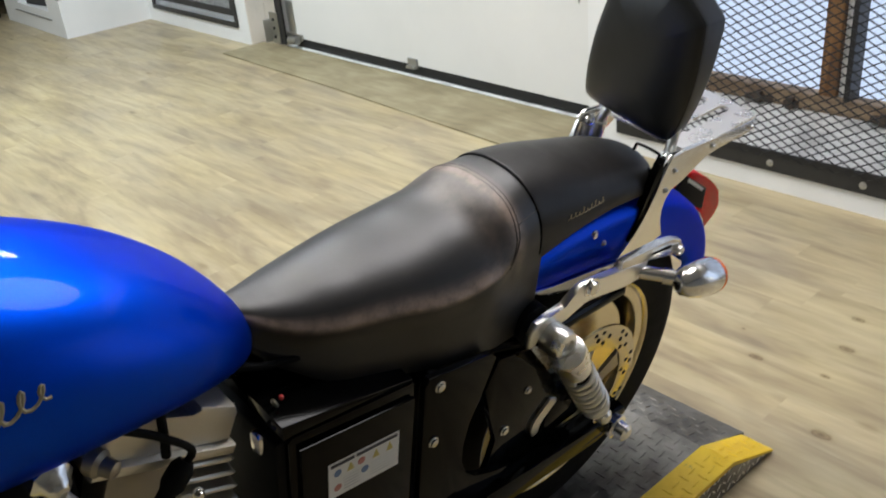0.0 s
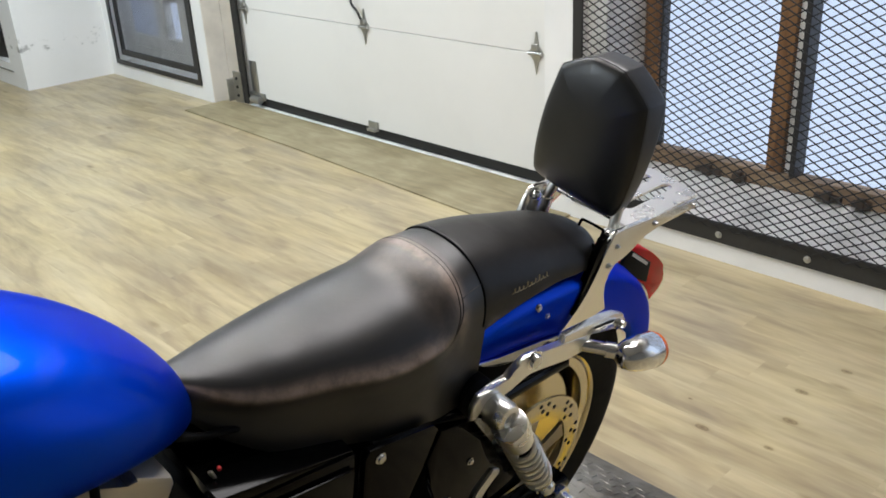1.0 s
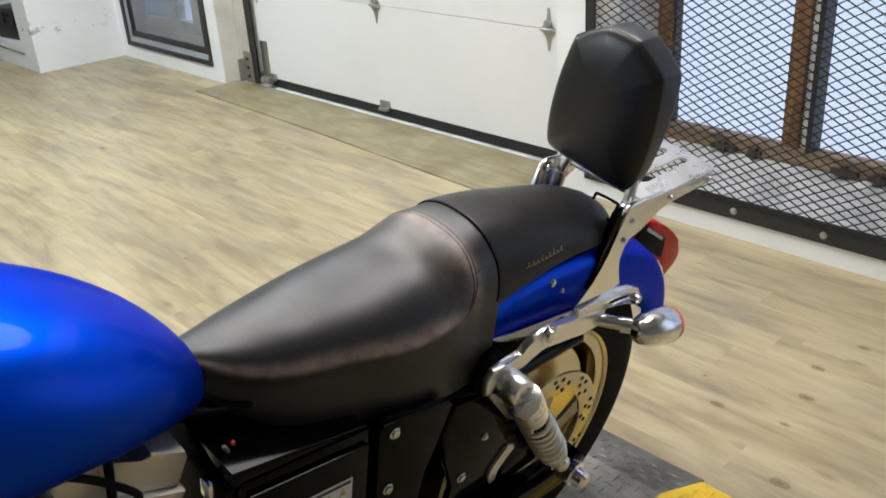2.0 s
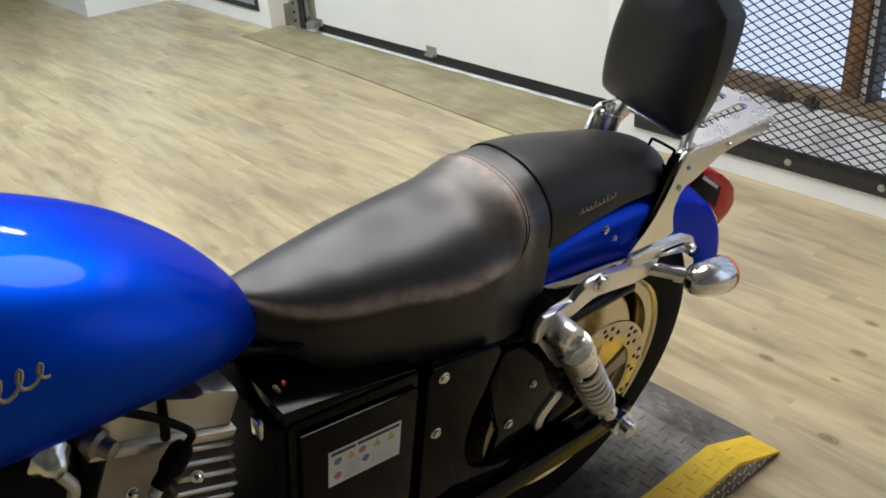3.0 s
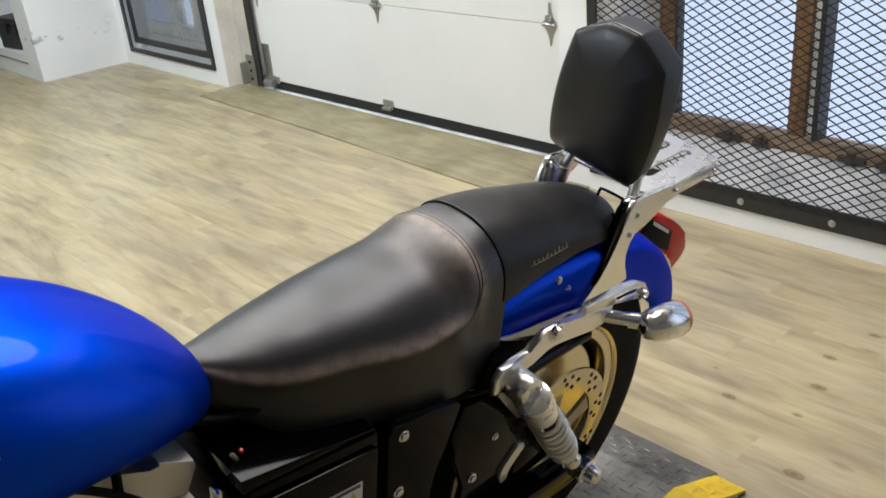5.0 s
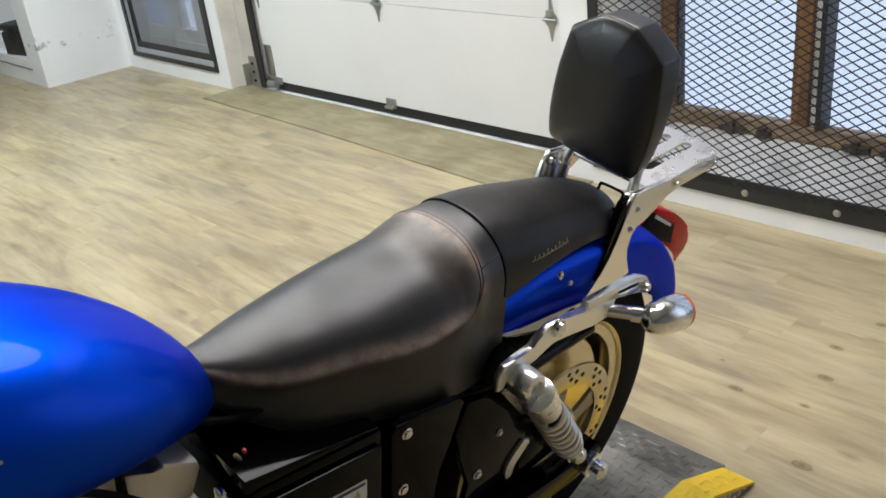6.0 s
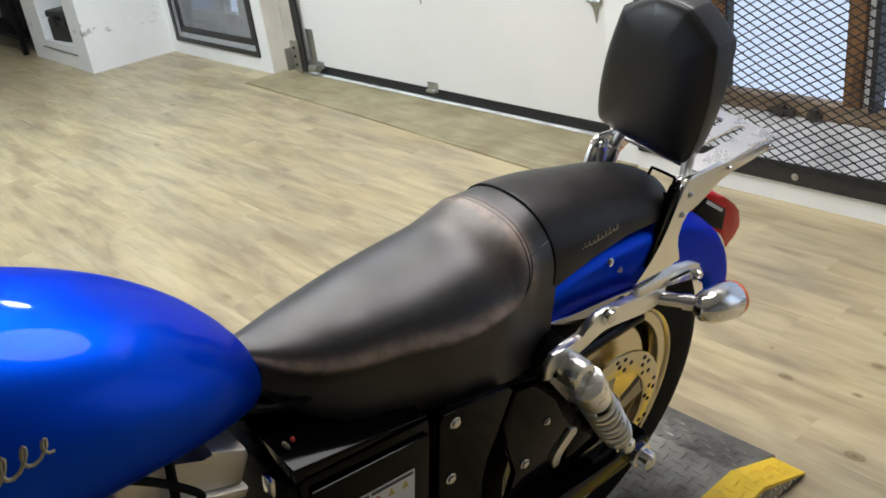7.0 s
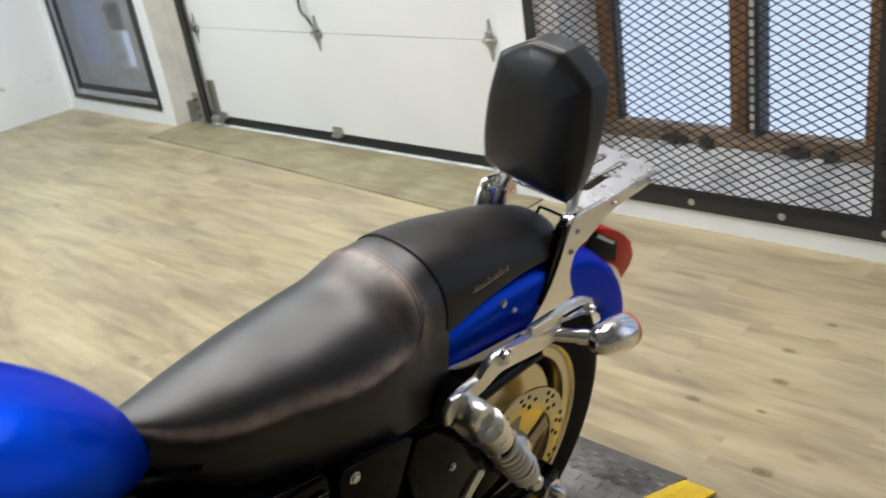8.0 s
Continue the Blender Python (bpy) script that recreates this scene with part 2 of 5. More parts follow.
# Warm tint paints in the yellow floor and ramp edge the chrome mirrors.
WHEEL_CHROME = metal("polished_wheel", (0.74, 0.65, 0.46), 0.22, 0.3, 12)
BRUSHED = metal("brushed_chrome", (0.92, 0.90, 0.86), 0.24, 0.25)
SATIN = metal("polished_alloy", (0.93, 0.91, 0.86), 0.34, 0.25)
SPRING_STEEL = metal("spring_steel", (0.92, 0.90, 0.85), 0.40, 0.2)
CAST = metal("cast_alloy", (0.74, 0.70, 0.62), 0.48, 0.2, 60)
BLUE = car_paint()
GLOSS_BLACK = material("gloss_black", (0.002, 0.002, 0.002), 0.08, 0.0, 0.0)
bsdf(GLOSS_BLACK).inputs["Specular IOR Level"].default_value = 0.13
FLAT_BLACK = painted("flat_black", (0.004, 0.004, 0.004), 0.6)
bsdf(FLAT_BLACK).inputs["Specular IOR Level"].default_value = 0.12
RUBBER = painted("tyre_rubber", (0.005, 0.005, 0.005), 0.8, 0.2, 25, 0.3)
bsdf(RUBBER).inputs["Specular IOR Level"].default_value = 0.2
# Last tone: rubbed vinyl, paled further to paint the welt's bright line.
SEAT_SKIN = leather("seat_vinyl", (0.004, 0.0036, 0.0034), 0.43, (0.010, 0.0085, 0.0076), (0.42, 0.31, 0.245))
bsdf(SEAT_SKIN).inputs["Specular IOR Level"].default_value = 0.75
PILLION_SKIN = leather("pillion_vinyl", (0.0060, 0.0046, 0.0038), 0.46, (0.011, 0.0085, 0.0070))
bsdf(PILLION_SKIN).inputs["Specular IOR Level"].default_value = 0.44
PAD_SKIN = leather("pad_vinyl", (0.006, 0.0062, 0.0066), 0.38, (0.012, 0.012, 0.013))
bsdf(PAD_SKIN).inputs["Specular IOR Level"].default_value = 0.7
SEAM = leather("seam_vinyl", (0.020, 0.016, 0.013), 0.6, (0.05, 0.038, 0.03))
RED = lens("red_lens", (0.70, 0.004, 0.004), 0.10)
bsdf(RED).inputs["Coat Weight"].default_value = 0.0
bsdf(RED).inputs["Specular IOR Level"].default_value = 0.12
bsdf(RED).inputs["Subsurface Weight"].default_value = 0.2
bsdf(RED).inputs["Subsurface Radius"].default_value = (0.03, 0.002, 0.002)
AMBER = lens("amber_lens", (0.90, 0.16, 0.03))
WHITE_PAPER = painted("label_white", (0.86, 0.85, 0.82), 0.4, 0.05)
DISC_STEEL = metal("ground_disc_steel", (0.62, 0.55, 0.40), 0.22, 0.25)
FENDER_RAIL = metal("dark_chrome", (0.36, 0.37, 0.40), 0.12, 0.3)
GOLD = material("gold_leaf", (0.40, 0.36, 0.25), 0.45, 0.5)
TARNISHED = material("tarnished_gold", (0.42, 0.35, 0.21), 0.5, 0.3)
INK = material("label_ink", (0.05, 0.05, 0.06), 0.5)
INK_YELLOW = material("label_yellow", (0.62, 0.52, 0.16), 0.5)
INK_BLUE = material("label_blue", (0.16, 0.24, 0.42), 0.5)
# Darker copy of the cast alloy for plug recess, disc arms and hose fitting.
DARK_CAST = metal("dark_cast_alloy", (0.40, 0.365, 0.31), 0.5, 0.3, 40)
TAG_RED = material("red_plastic", (0.60, 0.02, 0.02), 0.4)
RUSTY = painted("rusty_strap", (0.075, 0.055, 0.042), 0.6, 0.2, 30)
INK_RED = material("label_red", (0.55, 0.22, 0.18), 0.5)
TOOLBOX = painted("black_plastic", (0.020, 0.020, 0.021), 0.5, 0.1, 20)
SKYLIGHT = glow("overcast_daylight", (0.62, 0.75, 1.0), 0.86)
PANE = material("window_glass", (1, 1, 1), 0.03)
bsdf(PANE).inputs["Transmission Weight"].default_value = 1.0
bsdf(PANE).inputs["IOR"].default_value = 1.45


# ---- mesh helpers ----
def finish(name, bm, mat, smooth=False):
    bmesh.ops.recalc_face_normals(bm, faces=bm.faces)
    me = bpy.data.meshes.new(name)
    bm.to_mesh(me)
    bm.free()
    me.materials.append(mat)
    if smooth:
        me.polygons.foreach_set("use_smooth", [True] * len(me.polygons))
        me.set_sharp_from_angle(angle=radians(38))
    return me


def part(name, bm, mat, parent=None, label="", smooth=True, m=None):
    ob = new(name, finish(name, bm, mat, smooth))
    if parent is not None:
        ob.parent = parent
    if m is not None:
        ob.matrix_basis = m
    return tagged(ob, label)


def thing(name, m, label, category, group="", kind=""):
    ob = new(name)
    ob.empty_display_size = 0.1
    ob.matrix_basis = m
    return tagged(ob, label, category, group, kind)


def box(bm, x0, x1, y0, y1, z0, z1, bevel=0.0, segs=2):
    made = bmesh.ops.create_cube(bm, size=1)["verts"]
    for v in made:
        v.co = Vector((x0 if v.co.x < 0 else x1, y0 if v.co.y < 0 else y1, z0 if v.co.z < 0 else z1))
    if bevel:
        edges = {e for v in made for e in v.link_edges}
        bmesh.ops.bevel(bm, geom=list(edges), offset=bevel, segments=segs, affect="EDGES", profile=0.5)
    return bm


def boxes(*dims, bevel=0.0):
    bm = bmesh.new()
    for d in dims:
        box(bm, *d, bevel=bevel)
    return bm


def cyl(bm, a, b, r0, r1=None, segs=20, caps=True):
    """A round bar or cone from a to b."""
    a, b = Vector(a), Vector(b)
    r1 = r0 if r1 is None else r1
    turn = (b - a).to_track_quat("Z", "Y").to_matrix().to_4x4()
    bmesh.ops.create_cone(bm, cap_ends=caps, segments=segs, radius1=r0, radius2=r1, depth=(b - a).length,
                          matrix=Matrix.Translation((a + b) / 2) @ turn)
    return bm


def lathe(bm, a, b, profile, segs=28, caps=True):
    """Rings of (distance along a to b, radius)."""
    a, b = Vector(a), Vector(b)
    axis = (b - a).normalized()
    side = axis.orthogonal().normalized()
    up = axis.cross(side)
    rings = []
    for s, r in profile:
        rings.append([bm.verts.new(a + axis * s + (side * math.cos(k * 2 * math.pi / segs) + up * math.sin(k * 2 * math.pi / segs)) * r) for k in range(segs)])
    for p, q in zip(rings, rings[1:]):
        for k in range(segs):
            bm.faces.new((p[k], p[(k + 1) % segs], q[(k + 1) % segs], q[k]))
    for ring in (rings[0], rings[-1]) if caps else ():
        bm.faces.new(ring)
    return bm


def tube(bm, points, r, segs=10):
    """A round bar along a bent line."""
    pts = [Vector(p) for p in points]
    rings, side = [], None
    for i, p in enumerate(pts):
        way = (pts[min(i + 1, len(pts) - 1)] - pts[max(i - 1, 0)]).normalized()
        side = way.orthogonal().normalized() if side is None else (side - way * side.dot(way)).normalized()
        up = way.cross(side)
        rings.append([bm.verts.new(p + (side * math.cos(k * 2 * math.pi / segs) + up * math.sin(k * 2 * math.pi / segs)) * r) for k in range(segs)])
    for p, q in zip(rings, rings[1:]):
        for k in range(segs):
            bm.faces.new((p[k], p[(k + 1) % segs], q[(k + 1) % segs], q[k]))
    bm.faces.new(rings[0])
    bm.faces.new(rings[-1])
    return bm


def smooth_line(points, per=6):
    """A Catmull-Rom line through rows of numbers."""
    p = np.array(points, float)
    p = np.vstack([2 * p[0] - p[1], p, 2 * p[-1] - p[-2]])
    out = []
    for i in range(1, len(p) - 2):
        for k in range(per):
            t = k / per
            out.append(0.5 * (2 * p[i] + (p[i + 1] - p[i - 1]) * t + (2 * p[i - 1] - 5 * p[i] + 4 * p[i + 1] - p[i + 2]) * t**2 + (3 * p[i] - p[i - 1] - 3 * p[i + 1] + p[i + 2]) * t**3))
    out.append(p[-2])
    return out


def loft(bm, rings, closed=False, caps=True):
    vs = [[bm.verts.new(p) for p in ring] for ring in rings]
    n = len(vs[0])
    for a, b in zip(vs, vs[1:]):
        for k in range(n if closed else n - 1):
            bm.faces.new((a[k], a[(k + 1) % n], b[(k + 1) % n], b[k]))
    if caps:
        bm.faces.new(vs[0])
        bm.faces.new(list(reversed(vs[-1])))
    return bm


def plate(bm, outline, y0, y1, bevel=0.0, segs=2):
    """A sheet with an outline of (x, z), from y0 to y1."""
    a = [bm.verts.new((x, y0, z)) for x, z in outline]
    b = [bm.verts.new((x, y1, z)) for x, z in outline]
    faces = [bm.faces.new(a), bm.faces.new(list(reversed(b)))]
    for k in range(len(a)):
        faces.append(bm.faces.new((a[k], b[k], b[(k + 1) % len(a)], a[(k + 1) % len(a)])))
    if bevel:
        edges = {e for f in faces[:2] for e in f.edges}
        bmesh.ops.bevel(bm, geom=list(edges), offset=bevel, segments=segs, affect="EDGES", profile=0.5)
    return bm


def bolt_head(bm, p, way, r=0.008, h=0.006):
    p, way = Vector(p), Vector(way).normalized()
    lathe(bm, p, p + way, [(0, r * 1.35), (h * 0.25, r * 1.35), (h * 0.3, r), (h * 0.8, r * 0.95), (h, r * 0.6)], 12)
    return bm


# ---- the room ----
X_LEFT, X_RIGHT, X_DOOR = 2.67, 2.60, 2.78
TOP = 2.6


def structure(name, bm, mat, label, category):
    return tagged(part(name, bm, mat, smooth=False), label, category, kind="structure")


structure("subfloor", boxes((-3.2, 3.4, -2.7, 9.2, -0.12, -0.004)), CONCRETE, "bare concrete slab under the vinyl planks", "floor")
structure("ceiling", boxes((-3.2, 3.4, -2.7, 9.2, TOP, TOP + 0.12)), CEIL, "flat grey painted ceiling", "ceiling")
structure("wall_west", boxes((-3.2, -3.0, -2.7, 9.2, 0, TOP)), GREY_WALL, "plain unseen wall behind the camera, greyed to dim reflections", "wall")
structure("wall_south", boxes((-3.0, 3.4, -2.7, -2.5, 0, TOP)), GREY_WALL, "plain unseen side wall, greyed to dim reflections", "wall")
structure("wall_north", boxes((-3.0, 3.4, 9.0, 9.2, 0, TOP)), WALL, "plain white painted end wall", "wall")

# wall to the right of the garage door, with the barred window opening
Y_R0, Y_R1 = -1.9, 2.00
structure("wall_east_right", boxes(
    (X_RIGHT, 3.0, -2.5, 2.178, 0, 0.115),
    (X_RIGHT, 3.0, Y_R1, 2.178, 0.115, TOP),
    (X_RIGHT, 3.0, -2.5, Y_R0, 0.115, TOP),
    (X_RIGHT, 3.0, Y_R0, Y_R1, 2.1, TOP)), PLAIN_WALL, "white painted wall beside the garage door", "wall")
structure("wall_east_left", boxes(
    (X_LEFT, 2.95, 4.80, 6.13, 0, 0.10),
    (X_LEFT, 2.95, 4.80, 4.955, 0.10, TOP),
    (X_LEFT, 2.95, 6.02, 6.13, 0.10, TOP),
    (X_LEFT, 2.95, 4.955, 6.02, 2.0, TOP)), PLAIN_WALL, "white painted wall with a screened window", "wall")
structure("door_jamb", boxes((2.872, 3.0, 4.58, 4.80, 0, TOP), (2.872, 3.0, 2.178, 2.28, 0, TOP), (2.86, 3.0, 2.28, 4.58, 2.2, TOP)),
          CREAM, "cream painted jamb round the garage door", "door frame")
# Thin boards give the white wall's end face its shaded cream tone.
structure("shade_tinted_reveal", boxes((2.6725, 2.790, 4.794, 4.7995, 0.001, TOP - 0.001), (2.793, 2.871, 4.792, 4.7995, 0.001, TOP - 0.001)), CREAM, "thin reveal boards beside the garage door, cream for the shaded wall end", "door frame")

# pier with an open niche
structure("wall_pier", boxes(
    (2.08, 2.95, 6.13, 6.36, 0, TOP),
    (2.08, 2.95, 6.36, 6.93, 0, 0.155),
    (2.08, 2.95, 6.93, 7.24, 0, TOP),
    (2.60, 2.95, 6.36, 6.93, 0.155, 1.1),
    (2.08, 2.95, 6.36, 6.93, 1.1, TOP)), WALL, "white painted masonry pier with an open niche", "wall")
structure("trim", boxes((2.074, 2.0795, 6.33, 7.0, 0.098, 0.106)), CONCRETE, "thin grey groove strip under the niche", "trim")
# The recess's shade is put into this wall as flat black.
structure("wall_recess", boxes((2.95, 3.4, 7.24, 9.0, 0, TOP), ), FLAT_BLACK, "recess wall, its missing light painted as flat black", "wall")


def expanded_mesh(width, height, cell_w, cell_h, strand, thick):
    """Zigzag steel strands that meet in diamonds, in the y-z plane from (0, 0)."""
    verts, faces = [], []

    def bar(a, b):
        d = Vector((0, b[0] - a[0], b[1] - a[1])).normalized()
        s = Vector((0, -d.z, d.y)) * strand / 2
        t = Vector((thick / 2, 0, 0))
        n = len(verts)
        for p in (a, b):
            c = Vector((0, p[0], p[1]))
            verts.extend([c - s - t, c + s - t, c + s + t, c - s + t])
        for k in range(4):
            faces.append((n + k, n + (k + 1) % 4, n + 4 + (k + 1) % 4, n + 4 + k))

    rows, cols = int(height / cell_h * 2), int(width / cell_w * 2)
    for i in range(rows):
        for j in range(cols):
            y0, z0 = j * cell_w / 2, i * cell_h / 2
            a, b = ((y0, z0), (y0 + cell_w / 2, z0 + cell_h / 2)) if (i + j) % 2 == 0 else ((y0, z0 + cell_h / 2), (y0 + cell_w / 2, z0))
            bar(a, b)
    me = bpy.data.meshes.new("mesh")
    me.from_pydata([tuple(v) for v in verts], [], faces)
    return me


def mesh_part(me, mat, parent, m, name="expanded_mesh", label=""):
    me.materials.append(mat)
    ob = new(name, me)
    ob.parent = parent
    ob.matrix_basis = m
    return tagged(ob, label)


# security grille over the right window
grille = thing("window_grille", pose(X_RIGHT, 0, 0), "black steel window grille with expanded diamond mesh, bolted to the wall", "window grille", kind="structure")
G0, G1, GZ0, GZ1 = -0.45, 2.04, 0.070, 1.98
for name, d in (("bottom_bar", (-0.010, -0.002, G0, G1, GZ0, GZ0 + 0.072)), ("top_bar", (-0.010, -0.002, G0, G1, GZ1 - 0.042, GZ1)),
                ("side_bar", (-0.010, -0.002, G1 - 0.042, G1, GZ0 + 0.0722, GZ1 - 0.042)), ("side_bar", (-0.010, -0.002, G0, G0 + 0.042, GZ0 + 0.0722, GZ1 - 0.042)),
                ("middle_bar", (-0.010, -0.002, 0.790, 0.834, GZ0 + 0.0722, GZ1 - 0.042))):
    part(name, boxes(d, bevel=0.0015), BLACK_STEEL, grille, smooth=False)
mesh_part(expanded_mesh(G1 - 0.85, GZ1 - GZ0 - 0.06, 0.052, 0.0285, 0.0036, 0.003), MESH_STEEL, grille, pose(-0.013, 0.83, GZ0 + 0.046), label="dark grey diamond mesh")
mesh_part(expanded_mesh(1.25, GZ1 - GZ0 - 0.06, 0.052, 0.0285, 0.0036, 0.003), MESH_STEEL, grille, pose(-0.013, G0 + 0.02, GZ0 + 0.046), label="dark grey diamond mesh")
for y in (1.72, 1.41, 1.10, 0.79, 0.48, 0.17):
    part("bolt", bolt_head(bmesh.new(), (-0.010, y, 0.099), (-1, 0, 0), 0.009, 0.007), GREY_STEEL, grille)

# the wooden window behind it, set deep in the wall
XG = 2.87
window = thing("window_1", pose(XG, 0, 0), "brown stained wooden casement window deep in the wall", "window", kind="structure")
stiles = [(1.845, 1.905), (1.335, 1.394), (0.85, 0.95), (0.30, 0.40), (-0.25, -0.15)]
for y0, y1 in stiles:
    part("stile", boxes((-0.03, 0.03, y0, y1, 0.262, 1.95), bevel=0.003), WINDOW_WOOD, window, smooth=False)
part("stile_rebate", boxes((-0.012, 0.03, 1.300, 1.3345, 0.262, 1.95), bevel=0.003), LEDGE, window, "bare grey weathered rebate", smooth=False)
# Dark strips along the edges of two stiles.
part("stile_edge_strip", boxes((-0.05, 0.03, 1.281, 1.2995, 0.262, 1.95), bevel=0.003), BLACK_STEEL, window, "dark strip along the stile edge", smooth=False)
part("stile_edge_strip", boxes((-0.02, 0.03, 1.838, 1.8448, 0.262, 1.95), bevel=0.003), BLACK_STEEL, window, "dark strip along the stile edge", smooth=False)
part("bottom_rail", boxes((-0.035, 0.03, -0.25, 1.912, 0.205, 0.262), bevel=0.003), SILL_WOOD, window, smooth=False)
part("top_rail", boxes((-0.03, 0.03, -0.25, 1.912, 1.95, 2.05), bevel=0.003), SILL_WOOD, window, smooth=False)
for (a, _), (_, b) in zip(stiles, stiles[1:]):
    pane = part("pane", boxes((-0.003, 0.003, b, a, 0.262, 1.95)), PANE, window, smooth=False)
    pane.visible_shadow = False
for y, w in ((1.60, 0.10), (1.48, 0.05), (1.05, 0.06), (1.16, 0.09)):
    bm = bmesh.new()
    box(bm, -0.055, -0.028, y - w / 2, y + w / 2, 0.212, 0.232, 0.003)
    box(bm, -0.062, -0.04, y - 0.012, y + 0.012, 0.205, 0.246, 0.003)
    part("latch", bm, RUSTY, window, "dark rusty hinge strap")
structure("window_ledge", plate(bmesh.new(), [(X_RIGHT + 0.012, 0.1155), (X_RIGHT + 0.012, 0.128), (XG - 0.036, 0.2046), (XG + 0.1, 0.2046), (XG + 0.1, 0.1155)], Y_R0, Y_R1), LEDGE,
          "dusty grey plaster ledge under the window", "window ledge")
structure("window_reveal", boxes((XG - 0.25, XG + 0.1, 1.913, 1.998, 0.136, 2.09)), LEDGE, "plastered reveal at the side of the window", "wall")

structure("backdrop", boxes((4.6, 4.62, -3.5, 9.5, -1.0, 4.5)), SKYLIGHT, "pale blue overcast daylight outside the windows", "sky")

# the screened window on the other side of the door
screen = thing("window_screen", pose(X_LEFT, 0, 0), "black steel window screen with fine wire mesh in a white wall", "window screen", kind="structure")
S0, S1, SZ0, SZ1 = 4.905, 6.022, 0.090, 1.9
for name, d in (("bottom_bar", (-0.012, -0.002, S0, S1, SZ0, SZ0 + 0.030)), ("top_bar", (-0.012, -0.002, S0, S1, SZ1 - 0.045, SZ1)),
                ("side_bar", (-0.012, -0.002, S0, S0 + 0.030, SZ0 + 0.030, SZ1 - 0.045)), ("side_bar", (-0.012, -0.002, S1 - 0.040, S1, SZ0 + 0.030, SZ1 - 0.045)),
                ("inner_bar", (0.012, 0.030, S0 + 0.055, S1 - 0.05, SZ0 + 0.058, SZ0 + 0.096)), ("inner_bar", (0.012, 0.030, S0 + 0.062, S0 + 0.10, SZ0 + 0.096, SZ1 - 0.06)),
                ("inner_bar", (0.012, 0.030, S1 - 0.085, S1 - 0.052, SZ0 + 0.096, SZ1 - 0.06))):
    part(name, boxes(d, bevel=0.0015), BLACK_STEEL, screen, smooth=False)
mesh_part(expanded_mesh(S1 - S0 - 0.15, SZ1 - SZ0 - 0.15, 0.030, 0.017, 0.0022, 0.002), SCREEN_STEEL, screen, pose(0.02, S0 + 0.08, SZ0 + 0.09), "wire_mesh", "fine dark wire mesh")
window_2 = thing("window_2", pose(2.85, 0, 0), "grey painted wooden window behind the screen", "window", kind="structure")
for name, d in (("stile", (-0.03, 0.03, 5.545, 5.665, 0.27, 1.9)), ("stile", (-0.03, 0.03, 5.17, 5.36, 0.27, 1.9)), ("stile", (-0.03, 0.03, 6.40, 6.55, 0.27, 1.9)),
                ("rail", (-0.03, 0.03, 5.17, 6.55, 0.19, 0.27)), ("rail", (-0.03, 0.03, 5.36, 5.545, 0.515, 0.70))):
    part(name, boxes(d, bevel=0.004), LEDGE, window_2, smooth=False)
p = part("pane", boxes((-0.003, 0.003, 5.36, 5.545, 0.27, 0.515)), PANE, window_2, smooth=False)
p.visible_shadow = False
p = part("pane", boxes((-0.003, 0.003, 5.665, 6.40, 0.27, 1.9)), PANE, window_2, "frosted pane", smooth=False)
p.visible_shadow = False
part("blind", boxes((-0.02, -0.012, 5.668, 6.40, 0.272, 1.9)), translucent("blind_fabric", (0.84, 0.87, 0.93)), window_2, "pale grey blind", smooth=False)
part("fan_box", boxes((-0.05, -0.03, 5.37, 5.54, 0.53, 0.69), (-0.075, -0.05, 5.40, 5.52, 0.64, 0.665), bevel=0.004), GREY_STEEL, window_2, "grey metal vent box", smooth=False)
structure("window_ledge_left", boxes((2.80, 2.95, 4.96, 6.0195, 0.1002, 0.1895)), LEDGE, "plastered ledge behind the screen", "window ledge")
structure("window_reveal_left", boxes((2.682, 2.95, 6.0201, 6.129, 0.1001, 1.99)), LEDGE, "plastered reveal behind the screen", "wall")

# sectional garage door
gdoor = thing("garage_door", pose(X_DOOR, 0, 0), "white enamelled sectional garage door, closed", "garage door", kind="structure")
D0, D1 = 2.19, 4.58
for k in range(4):
    z0 = 0.062 + k * 0.5
    bm = bmesh.new()
    box(bm, 0, 0.045, D0, D1, z0 + 0.0012, z0 + 0.4988, 0.0016)
    part("door_panel", bm, DOOR, gdoor, smooth=False)
part("bottom_seal", boxes((0.004, 0.040, D0, D1 - 0.10, 0.012, 0.060), bevel=0.006), SEAL, gdoor, "black rubber bottom seal")
part("door_backing", boxes((0.046, 0.052, D0, D1, 0.06, 2.06)), CREAM, gdoor, smooth=False)
for y in (4.50, 3.45, 2.37):
    bm = bmesh.new()
    outline = [(0.0, -0.085), (0.012, -0.03), (0.032, -0.008), (0.032, 0.010), (0.010, 0.03), (0.003, 0.085), (-0.003, 0.085), (-0.012, 0.03), (-0.030, 0.010), (-0.030, -0.008), (-0.012, -0.03)]
    a = [bm.verts.new((-0.0015, y + u, 0.562 + v)) for u, v in outline]
    b = [bm.verts.new((-0.0065, y + u, 0.562 + v)) for u, v in outline]
    bm.faces.new(a), bm.faces.new(list(reversed(b)))
    for k in range(len(a)):
        bm.faces.new((a[k], b[k], b[(k + 1) % len(a)], a[(k + 1) % len(a)]))
    cyl(bm, (-0.012, y - 0.033, 0.562), (-0.012, y + 0.033, 0.562), 0.008, segs=12)
    box(bm, -0.02, -0.006, y - 0.014, y + 0.014, 0.575, 0.60, 0.002)
    part("hinge", bm, GREY_STEEL, gdoor, "galvanised steel hinge plate")
hook = bmesh.new()
tube(hook, smooth_line([(-0.02, 3.455, 0.60), (-0.028, 3.47, 0.64), (-0.03, 3.50, 0.665), (-0.025, 3.515, 0.70), (-0.02, 3.51, 0.80)]), 0.006)
